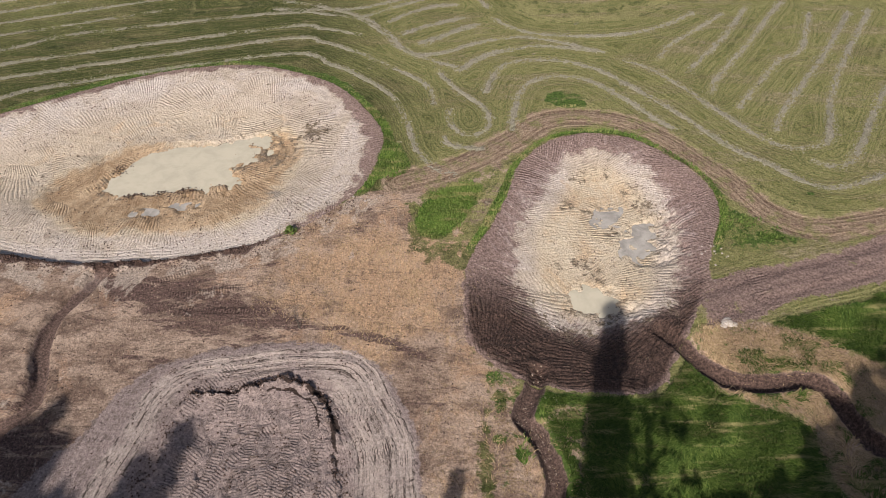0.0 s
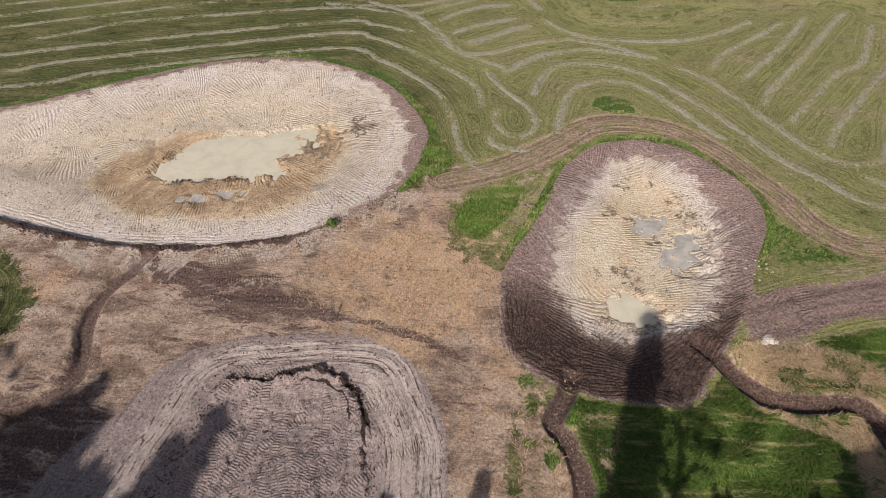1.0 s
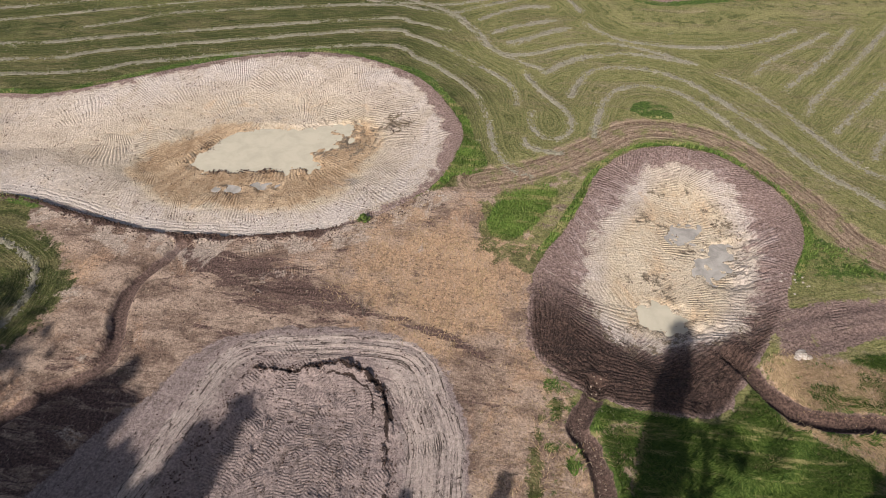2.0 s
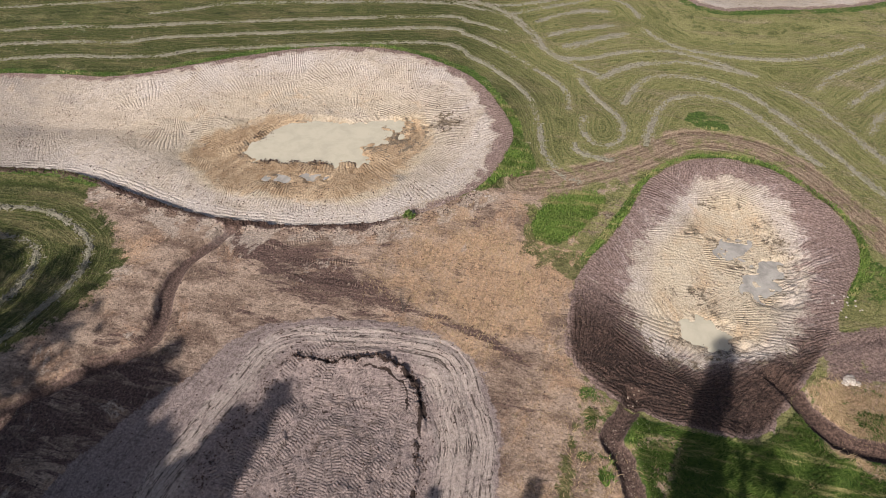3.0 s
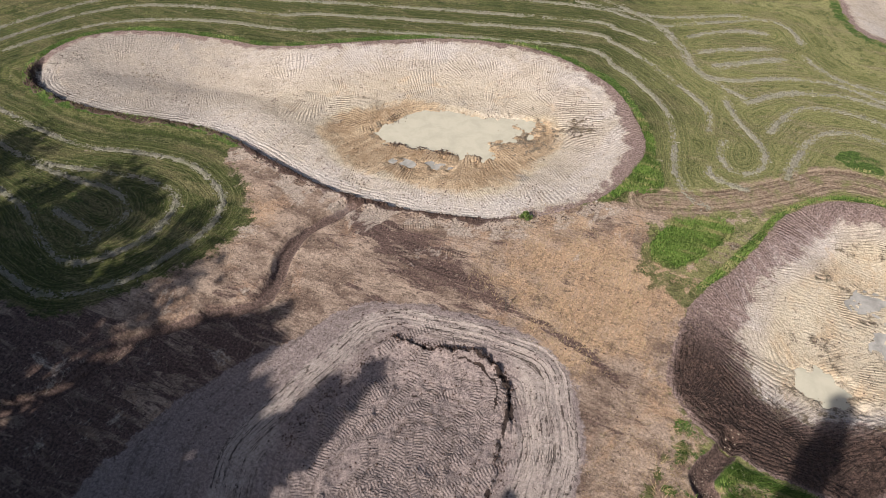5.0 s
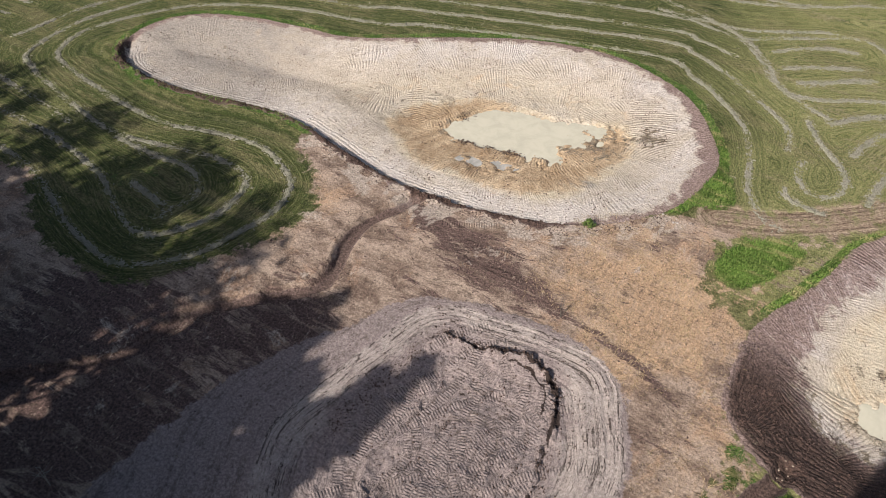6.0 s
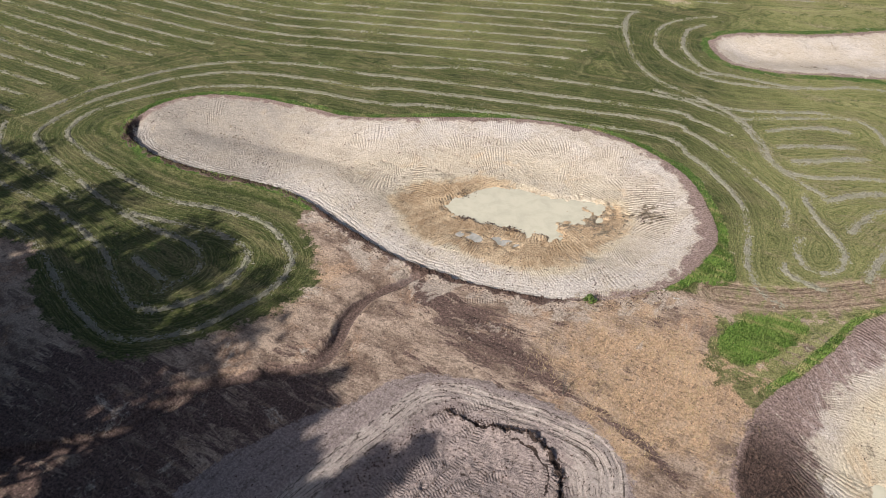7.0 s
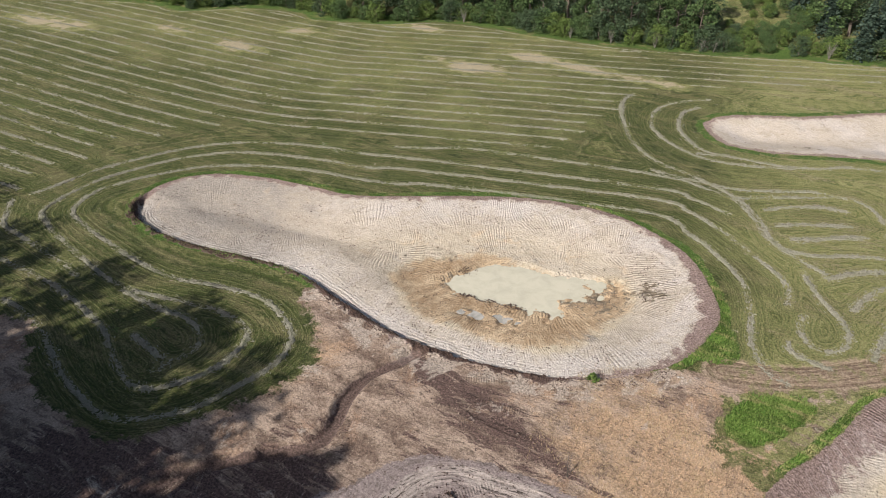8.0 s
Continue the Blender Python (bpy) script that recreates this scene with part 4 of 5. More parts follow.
def ground_sheet():
    """Vertices and faces of the ground: one sheet of square cells, cut finer where the detail is."""
    xs = graded(-130, 45, 0.5, -1600, 1600, 1.09)
    ys = graded(8, 112, 0.5, -1600, 1800, 1.09)
    cx, cy = np.meshgrid((xs[1:] + xs[:-1]) / 2, (ys[1:] + ys[:-1]) / 2, indexing="ij")
    level = fineness(cx.ravel(), cy.ravel()).reshape(cx.shape)
    keys, faces, count = [], [], 0
    wide = 60 * len(ys)
    for k in np.unique(level):
        ci, cj = np.where(level == k)
        step = np.arange(k + 1) * (60 // k)
        u = ci[:, None, None] * 60 + step[None, :, None]
        v = cj[:, None, None] * 60 + step[None, None, :]
        keys.append((u * wide + v).ravel())
        f = grid_faces(k + 1, k + 1)
        faces.append((f[None] + (count + np.arange(len(ci)) * (k + 1) ** 2)[:, None, None]).reshape(-1, 4))
        count += len(ci) * (k + 1) ** 2
    keys, place = np.unique(np.concatenate(keys), return_inverse=True)
    faces = place[np.vstack(faces)]
    u, v = keys // wide, keys % wide
    i, j = np.minimum(u // 60, len(xs) - 2), np.minimum(v // 60, len(ys) - 2)
    fu, fv = (u - i * 60) / 60, (v - j * 60) / 60
    x, y = xs[i] + (xs[i + 1] - xs[i]) * fu, ys[j] + (ys[j + 1] - ys[j]) * fv
    z = relief(x, y)
    # where cells of two sizes meet, the finer side follows the straight edge of the cell
    pad = np.pad(level, 1, mode="edge")
    on_x = (u % 60 == 0) & (v % 60 != 0) & (pad[u // 60, j + 1] != pad[u // 60 + 1, j + 1])
    on_y = (v % 60 == 0) & (u % 60 != 0) & (pad[i + 1, v // 60] != pad[i + 1, v // 60 + 1])
    for m, ex, ey in ((on_x, 0, 1), (on_y, 1, 0)):
        t = np.where(ex, fu[m], fv[m])
        za = relief(np.where(ex, xs[i[m]], x[m]), np.where(ey, ys[j[m]], y[m]))
        zb = relief(np.where(ex, xs[i[m] + 1], x[m]), np.where(ey, ys[j[m] + 1], y[m]))
        z[m] = za + (zb - za) * t
    return x, y, z, faces


def build_ground():
    x, y, z, faces = ground_sheet()
    me = mesh_from("ground", np.stack([x, y, z], 1), faces)
    me.polygons.foreach_set("use_smooth", np.ones(len(me.polygons), bool))
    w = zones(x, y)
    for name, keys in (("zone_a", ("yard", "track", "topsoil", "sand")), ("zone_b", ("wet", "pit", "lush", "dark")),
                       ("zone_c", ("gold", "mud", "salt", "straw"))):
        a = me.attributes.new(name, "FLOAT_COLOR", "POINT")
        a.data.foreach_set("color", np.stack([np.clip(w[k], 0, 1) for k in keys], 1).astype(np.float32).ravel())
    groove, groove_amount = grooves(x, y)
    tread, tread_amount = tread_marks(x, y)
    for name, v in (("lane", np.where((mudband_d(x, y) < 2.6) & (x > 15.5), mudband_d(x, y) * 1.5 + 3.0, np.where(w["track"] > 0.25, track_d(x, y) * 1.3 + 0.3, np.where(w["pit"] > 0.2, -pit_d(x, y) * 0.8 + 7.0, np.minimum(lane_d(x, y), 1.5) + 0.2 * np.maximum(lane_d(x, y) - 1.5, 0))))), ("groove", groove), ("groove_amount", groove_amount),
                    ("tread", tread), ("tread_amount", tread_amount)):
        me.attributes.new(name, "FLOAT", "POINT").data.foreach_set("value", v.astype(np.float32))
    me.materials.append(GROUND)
    return tagged(new("ground", me), "dug earth, sandy basins and mown hay field", "ground", kind="structure")


# ---------------------------------------------------------------- things
def part(name, bm, material, parent=None, label=""):
    me = bpy.data.meshes.new(name)
    bm.to_mesh(me)
    bm.free()
    me.materials.append(material)
    ob = new(name, me)
    ob.parent = parent
    return tagged(ob, label)


def thing(name, me, material, label, category, group="", kind=""):
    me.materials.append(material)
    return tagged(new(name, me), label, category, group, kind)


def sheet_of_water(name, outline, level, material, label, under=0.45):
    """A level sheet that reaches under the shore on all sides."""
    ring = spline(outline, True)
    mid = ring.mean(0)
    bm = bmesh.new()
    out = ring + (ring - mid) / np.hypot(*(ring - mid).T)[:, None] * under
    bm.faces.new([bm.verts.new((px, py, level)) for px, py in out])
    bmesh.ops.triangulate(bm, faces=bm.faces)
    return tagged(part(name, bm, material), label, "pool", kind="structure")


def windrow(line, seed, width=0.9, high=0.1, per_metre=60, size=0.1, least=0.0):
    """A low ridge of loose hay along a plan line, with wisps strewn over it."""
    rng = np.random.default_rng(seed)
    t = np.gradient(line, axis=0)
    nrm = np.stack([-t[:, 1], t[:, 0]], 1) / (np.hypot(*t.T)[:, None] + 1e-9)
    n, across = len(line), np.array([-0.5, -0.3, -0.1, 0.1, 0.3, 0.5])
    crown = np.array([-0.6, 0.5, 0.95, 1.0, 0.5, -0.6])
    s = np.concatenate([[0], np.cumsum(np.hypot(*np.diff(line, axis=0).T))])
    wob = 0.13 * vnoise(s, s * 0 + seed * 3.7, 0.4, 3, 2)
    wide = width * (1 + 0.25 * vnoise(s, s * 0 + seed * 1.9, 0.8, 4, 3))
    amount = np.clip(0.6 + 1.4 * vnoise(s, s * 0 + seed, 0.4, 6, 4), least, 1.3) * smooth(np.minimum(s, s[-1] - s), -0.2, 0.8)
    off = across[None, :] * wide[:, None] * 0.75 + wob[:, None] + rng.normal(0, 0.075, (n, 6))
    px, py = line[:, :1] + nrm[:, :1] * off, line[:, 1:] + nrm[:, 1:] * off
    z = relief(px.ravel(), py.ravel()).reshape(n, 6) + high * 0.7 * crown[None, :] * amount[:, None] + rng.normal(0, 0.025, (n, 6)) + 0.1 * (np.minimum(amount, 0.45) - 0.45)[:, None]
    verts, faces = np.stack([px, py, z], 2).reshape(-1, 3), grid_faces(n, 6)
    count = int(s[-1] * per_metre)
    at = rng.uniform(0, s[-1], count)
    at = at[rng.uniform(0, 1, count) < 0.25 + 0.75 * np.interp(at, s, amount)]
    o = np.clip(rng.normal(0, 0.32, len(at)), -0.9, 0.9) * np.interp(at, s, wide) + np.interp(at, s, wob)
    cx = np.interp(at, s, line[:, 0]) + np.interp(at, s, nrm[:, 0]) * o
    cy = np.interp(at, s, line[:, 1]) + np.interp(at, s, nrm[:, 1]) * o
    cz = relief(cx, cy) + high * np.exp(-(o / (0.4 * width)) ** 2) * np.interp(at, s, amount) + rng.uniform(0.0, 0.05, len(at))
    a = np.arctan2(np.interp(at, s, t[:, 1]), np.interp(at, s, t[:, 0])) + rng.normal(0, 0.9, len(at))
    ln, wd = size * rng.uniform(0.5, 1.5, len(at)), size * 0.24 * rng.uniform(0.5, 1.6, len(at))
    ux, uy, tip = np.cos(a) * ln, np.sin(a) * ln, rng.normal(0, 0.3, len(at)) * ln
    vx, vy, roll = -np.sin(a) * wd, np.cos(a) * wd, rng.normal(0, 0.5, len(at)) * wd
    c = np.stack([cx, cy, cz], 1)
    u, v = np.stack([ux, uy, tip], 1), np.stack([vx, vy, roll], 1)
    wisps = np.stack([c - u - v, c - u * 0.7 + v, c + u + v * 0.4, c + u * 0.6 - v], 1).reshape(-1, 3)
    ridge = thing("windrow", mesh_from("windrow", verts, faces), HAY, "raked windrow of cut hay lying on stubble", "windrow", "hay windrows")
    k = 4 * np.arange(len(at))
    me = mesh_from("loose_hay", wisps, np.stack([k, k + 3, k + 2, k + 1], 1))
    me.materials.append(HAY)
    tagged(new("loose_hay", me), kind="stuff").parent = ridge
    return ridge


build_ground()
sheet_of_water("water_1", LONG_POOL, LEVELS[0], SILT, "shallow silty pool in the sandy basin", 0.9)
sheet_of_water("water_2", POOL_SOUTH, LEVELS[1], SILT, "small milky pool below the dark bank")
sheet_of_water("water_3", POOL_NORTH, LEVELS[2], GREY_WATER, "small brownish puddle on sand")
sheet_of_water("water_4", POOL_EAST, LEVELS[3], GREY_WATER, "shallow grey puddle on raked sand")
sheet_of_water("water_5", PUDDLE_WEST, LEVELS[4], GREY_WATER, "small grey puddle on tan mud beside the pool", 0.12)
sheet_of_water("water_6", PUDDLE_MID, LEVELS[5], GREY_WATER, "narrow grey puddle below the silty pool", 0.12)
for k, line in enumerate(swath_lines):
    windrow(line, k + 1, 0.6 if k < 4 else 0.64 if k < 23 else 0.74, 0.085, 60 if k < 23 else 80, least=0.15 if k < 23 else 0.3)
for k, line in enumerate(far_lines):
    far = float(np.mean(line[:, 1])) > 92 and float(np.mean(line[:, 0])) > -60
    windrow(spline(line[::3], step=0.34) if len(line) > 9 else line, k + 101, 0.34 if far else 0.5, 0.04 if far else 0.065, 12 if far else 24, 0.15)


# ---------------------------------------------------------------- trees and shrubs
def tube(bm, path, radii, sides=6):
    """A tapered limb through a few points."""
    rings = []
    for k, (c, r) in enumerate(zip(path, radii)):
        d = (Vector(path[min(k + 1, len(path) - 1)]) - Vector(path[max(k - 1, 0)])).normalized()
        u = d.orthogonal().normalized()
        v = d.cross(u)
        rings.append([bm.verts.new(Vector(c) + (u * math.cos(a) + v * math.sin(a)) * r) for a in (2 * math.pi * i / sides for i in range(sides))])
    for a, b in zip(rings, rings[1:]):
        for i in range(sides):
            bm.faces.new((a[i], a[(i + 1) % sides], b[(i + 1) % sides], b[i]))
    bm.faces.new(rings[-1])
    bm.faces.new(rings[0][::-1])


def leaf_mesh(name, centres, size, rng, flat=0.5):
    """Small bent leaf sprays, two triangles each, at the given places."""
    c = np.asarray(centres)
    n = len(c)
    a = rng.normal(0, 1, (n, 3)) * (1, 1, flat)
    a /= np.linalg.norm(a, axis=1)[:, None]
    b = np.cross(a, rng.normal(0, 1, (n, 3)))
    b /= np.linalg.norm(b, axis=1)[:, None]
    k = size * rng.uniform(0.6, 1.4, (n, 1))
    verts = np.stack([c - a * k, c + b * k * 0.55, c + a * k, c - b * k * 0.55 + np.cross(a, b) * k * 0.3], 1).reshape(-1, 3)
    i = np.arange(n) * 4
    return mesh_from(name, verts, np.concatenate([np.stack([i, i + 1, i + 2], 1), np.stack([i, i + 2, i + 3], 1)]))


def broadleaf(seed, leaves, high=10.0, wide=3.0, low=0.18, count=3600, size=0.2, label="", category="tree", group=""):
    """A leafy tree or shrub: trunk with limbs, and a crown of uneven clumps."""
    rng = np.random.default_rng(seed)
    root = tagged(new("tree" if category == "tree" else "shrub"), label, category, group)
    bm = bmesh.new()
    lean = rng.normal(0, 0.04, 2) * high
    tube(bm, [(0, 0, -0.3), (lean[0] * 0.4, lean[1] * 0.4, high * 0.45), (lean[0], lean[1], high * 0.92)], [0.022 * high, 0.014 * high, 0.003 * high])
    clumps = []
    for k in range(15):
        t = low + (0.97 - low) * (k + rng.uniform(0, 1)) / 15
        a = k * 2.4 + rng.uniform(-0.5, 0.5)
        reach = wide * math.sin(math.pi * min(1, 0.18 + 0.8 * (t - low) / (1 - low))) ** 0.7 * rng.uniform(0.45, 0.9)
        tip = np.array([lean[0] * t + reach * math.cos(a), lean[1] * t + reach * math.sin(a), high * t])
        z0 = max(0.05, t - 0.14)
        tube(bm, [(lean[0] * z0, lean[1] * z0, high * z0), tuple((tip + (lean[0] * z0, lean[1] * z0, high * z0)) / 2 - (0, 0, 0.02 * high)), tuple(tip)],
             [0.009 * high, 0.006 * high, 0.002 * high], 4)
        clumps.append((tip, wide * rng.uniform(0.28, 0.5)))
    clumps.append((np.array([lean[0], lean[1], high * 0.93]), wide * 0.35))
    part("trunk", bm, BARK, root)
    pts = []
    for c, r in clumps:
        v = rng.normal(0, 1, (count // len(clumps), 3))
        v = v / np.linalg.norm(v, axis=1)[:, None] * rng.uniform(0.35, 1.0, (len(v), 1)) ** 0.5 * r * (1, 1, 0.8)
        pts.append(c + v)
    pts = np.vstack(pts)
    pts[:, 2] = np.maximum(pts[:, 2], 0.1)
    me = leaf_mesh("crown", pts, size, rng)
    me.materials.append(leaves)
    new("crown", me).parent = root
    return root


def spruce(seed, high=18.0, wide=2.3, label="", group="", sprays=13, size=0.013):
    rng = np.random.default_rng(seed)
    root = tagged(new("spruce"), label, "tree", group)
    bm = bmesh.new()
    tube(bm, [(0, 0, -0.3), (0, 0, high * 0.5), (0, 0, high)], [0.016 * high, 0.009 * high, 0.01])
    part("trunk", bm, BARK, root)
    pts = []
    for k in range(26):
        t = 0.06 + 0.92 * k / 26
        reach = (wide * (1 - t) ** 0.8 + 0.15) * rng.uniform(0.7, 1.15)
        for j in range(9):
            a = j * 2 * math.pi / 9 + k * 0.6 + rng.uniform(-0.2, 0.2)
            r = np.sqrt(rng.uniform(0.02, 1, sprays)) * reach * rng.uniform(0.45, 1.2)
            side = rng.normal(0, 0.09, sprays) * (0.3 + r)
            pts.append(np.stack([np.cos(a) * r - np.sin(a) * side, np.sin(a) * r + np.cos(a) * side,
                                 high * t - 0.28 * r + rng.normal(0, 0.08, sprays)], 1))
    me = leaf_mesh("needles", np.vstack(pts), size * high + 0.1, rng, 0.35)
    me.materials.append(NEEDLES)
    new("needles", me).parent = root
    return root


def bare_stems(name, seed, high, stems, material, label, category, spread=0.35):
    """Leafless stems with side twigs from one root."""
    rng = np.random.default_rng(seed)
    root = tagged(new(name), label, category)
    for k in range(stems):
        bm = bmesh.new()
        a, b = rng.uniform(0, 6.28), rng.uniform(0.05, spread)
        top = np.array([math.cos(a) * b, math.sin(a) * b, 1]) * high * rng.uniform(0.6, 1.0)
        r = 0.012 * high
        tube(bm, [(0, 0, -0.1), tuple(top * 0.5 + rng.normal(0, 0.03, 3) * high), tuple(top)], [r, r * 0.7, r * 0.2], 5)
        for j in range(5):
            f = rng.uniform(0.35, 0.9)
            end = top * f + rng.normal(0, 0.13, 3) * high + (0, 0, 0.1 * high)
            tube(bm, [tuple(top * f), tuple(end)], [r * 0.45, r * 0.12], 4)
        part("stem", bm, material, root)
    return root


def stand(ob, x, y, scale=1.0, turn=0.0, tall=1.0):
    """Sets a thing on the ground."""
    z = float(relief(np.array([x]), np.array([y]))[0])
    ob.matrix_basis = pose(x, y, z, 0, 0, turn) @ Matrix.Diagonal((scale, scale, scale * tall, 1))
    return ob


def copied(ob, x, y, scale, turn, tall=1.0):
    z = float(relief(np.array([x]), np.array([y]))[0])
    return copy_thing(ob, pose(x, y, z, 0, 0, turn) @ Matrix.Diagonal((scale, scale, scale * tall, 1)) @ Matrix.Diagonal((*ob.scale, 1)).inverted())


def plant_wood():
    rng = np.random.default_rng(21)
    edge = "wood's edge"
    kinds = [broadleaf(1, LEAVES[0], 9, 2.8, 0.12, 3200, 0.165, label="dark green broadleaf tree at the edge of a wood", group=edge),
             broadleaf(2, LEAVES[1], 8, 2.6, 0.1, 3200, 0.165, label="green broadleaf tree at the edge of a wood", group=edge),
             broadleaf(3, LEAVES[0], 11, 3.0, 0.2, 3200, 0.175, label="tall dark poplar in a wood", group=edge),
             broadleaf(4, LEAVES[1], 10, 3.2, 0.15, 3200, 0.175, label="tall green poplar in a wood", group=edge)]
    bushes = [broadleaf(5, LEAVES[1], 3.2, 1.9, 0.05, 1800, 0.125, "green leafy shrub beside a mown field", "shrub", "field hedge"),
              broadleaf(6, LEAVES[2], 2.8, 1.7, 0.05, 1800, 0.12, "light green shrub beside a mown field", "shrub", "field hedge"),
              broadleaf(7, LEAVES[0], 3.6, 2.1, 0.05, 1800, 0.135, "dark green shrub beside a mown field", "shrub", "field hedge")]
    firs = [spruce(8, 9, 2.0, "young blue-green spruce beside a mown field", edge)]
    grey = [bare_stems("dead_shrub", 9, 2.2, 12, DRIFT, "grey leafless shrub among green ones", "dead shrub", 0.5)]
    used = set()

    def set_one(src, x, y, s, tall=1.0):
        if id(src) in used:
            return copied(src, x, y, s, rng.uniform(0, 360), tall)
        used.add(id(src))
        return stand(src, x, y, s, 20.0, tall)

    def edge_y(x):
        return float(np.interp(x, tree_curve[:, 0], tree_curve[:, 1]))

    x = -128.0
    while x < 14:
        gap = -20.5 < x < -8.5
        if rng.uniform() < (0.6 if gap else 0.95):
            pick = bushes[rng.choice(3, p=(0.4, 0.3, 0.3))]
            set_one(pick, x, edge_y(x) + rng.uniform(1.0, 2.2), rng.uniform(0.55, 0.8) if gap else rng.uniform(0.6, 1.15))
        x += rng.uniform(1.3, 2.3)
    for x in (-43, -36.5, -30, -23.5, -21.8, -6.5, -62):
        set_one(grey[0], x, edge_y(x) + 0.4, rng.uniform(0.85, 1.2))
    for row, far in enumerate((4.0, 8.0)):
        x = -135.0
        while x < 20:
            if not -21.5 < x + far * 0.15 < -8.5 and not (x > -9 and row == 0):
                set_one(kinds[rng.choice(4, p=((0.35, 0.45, 0.1, 0.1) if row == 0 else (0.25, 0.15, 0.35, 0.25)))], x, edge_y(x) + far + rng.uniform(-1.2, 1.2),
                        rng.uniform(0.75, 1.15), rng.uniform(0.9, 1.15))
            x += rng.uniform(2.6, 4.0)
    for x, f, s in ((-2.8, 1.6, 1.0), (-0.5, 4.5, 1.25), (-13.5, 14, 0.9), (2.5, 2.5, 1.1), (-8.4, 8.0, 1.0)):
        set_one(firs[0], x, edge_y(x) + f, s)
    for k in range(80):                      # the open slope
        x = rng.uniform(-22, -7)
        set_one(bushes[rng.choice(3, p=(0.3, 0.55, 0.15))], x, edge_y(x) + rng.uniform(4, 26), rng.uniform(0.35, 0.8))


def plant_near_trees():
    """The trees whose shadows lie over the site; they stand below and beside the camera's view."""
    rng = np.random.default_rng(31)
    tall = [broadleaf(41, LEAVES[0], 20, 3.5, 0.06, 900, 0.68, "tall dark poplar south of the diggings", "tree", "tall trees by the site"),
            broadleaf(42, LEAVES[1], 20, 3.1, 0.06, 800, 0.66, "tall green poplar south of the diggings", "tree", "tall trees by the site")]
    thin = [broadleaf(44, LEAVES[0], 20, 3.6, 0.3, 460, 0.38, "tall thin-crowned aspen beside the field", "tree", "tall trees by the site"),
            broadleaf(45, LEAVES[1], 20, 3.2, 0.35, 360, 0.36, "slender open-crowned aspen beside the field", "tree", "tall trees by the site")]
    fir = spruce(43, 20, 2.0, "tall dark spruce south of the diggings", "tall trees by the site", 6, 0.021)
    first = set()
    for x, y, h, kind in NEAR_TREES:
        src = fir if kind == 1 else (thin if kind == 2 else tall)[int(rng.integers(2))]
        s = h / 20
        if id(src) in first:
            copied(src, x, y, s, rng.uniform(0, 360))
        else:
            first.add(id(src))
            stand(src, x, y, s)


# x, y, height, and 1 for a spruce, 2 for a thin crown
NEAR_TREES = [(4.7, 4.9, 20.5, 1), (5.5, 5.2, 15, 1), (6.0, 3.6, 16, 2), (18.6, 3.0, 18, 1), (24, 0, 16, 1), (27, 3, 14, 1), (-3, 3, 13, 1),
              (-7.8, 2.2, 12, 1), (-19.9, -2.9, 20, 1), (-21, -2.4, 18, 1)]
for tx, ty in ((15.4, 16.6), (17.2, 18.6), (19.2, 19.8), (20.8, 21.2), (22.6, 23.0), (24.4, 24.4), (26.5, 25.0), (17.0, 15.0), (19.6, 16.6), (22.6, 19.4), (25.2, 21.5), (28, 24), (27.5, 21), (20.5, 18.8), (23.2, 17.6), (24.6, 19.8), (21.6, 20.4), (22.4, 16.2)):
    NEAR_TREES.append((tx - 4.9, ty - 19.9, 16, 2 if ty > 23.5 else 0))
for tx, ty in ((-22.6, 21.0), (-20.4, 19.4), (-23.6, 20.2), (-18.4, 17.0), (-16.6, 14.8), (-19.8, 16.2), (-18, 13.5), (-21.6, 17.2), (-24.2, 17.6), (-22.8, 14.6), (-26.4, 16.0)):
    NEAR_TREES.append((tx - 6.1, ty - 24.8, 20, 2 if ty == 19.4 or ty == 16.2 else 0))
rng_tree = np.random.default_rng(77)
for k in range(76):
    tx, h = rng_tree.uniform(-84, -21), rng_tree.uniform(19, 24)
    reach = float(np.interp(tx, (-84, -57, -50, -45, -38, -31, -26, -23, -21), (20, 20, 20.5, 22, 22, 20.5, 22, 22.5, 21.5)))
    ty = reach - rng_tree.exponential(5.0)                 # where the tip of its shadow falls
    if not -37 < tx < -25 or k % 2:
        NEAR_TREES.append((tx - 0.307 * h, ty - 1.242 * h, h, 1 if rng_tree.uniform() < 0.4 else 0 if k % 3 else 2))
for k in range(60):
    tx, h = rng_tree.uniform(-90, -26), rng_tree.uniform(20, 25)
    reach = float(np.interp(tx, (-90, -66, -57, -50, -45, -38, -31, -26), (32, 32, 31, 31, 31.5, 30, 29, 26)))
    ty = reach - rng_tree.exponential(4.0)
    NEAR_TREES.append((tx - 0.307 * h, ty - 1.242 * h, h, 2 if k % 6 else 1))
plant_wood()
plant_near_trees()

# ---------------------------------------------------------------- small growth and litter
def scattered(rng, box, count, weight):
    """Plan points strewn in a box where the weight allows it."""
    x, y = rng.uniform(box[0], box[1], count), rng.uniform(box[2], box[3], count)
    keep = rng.uniform(0, 1, count) < weight(x, y)
    return x[keep], y[keep]


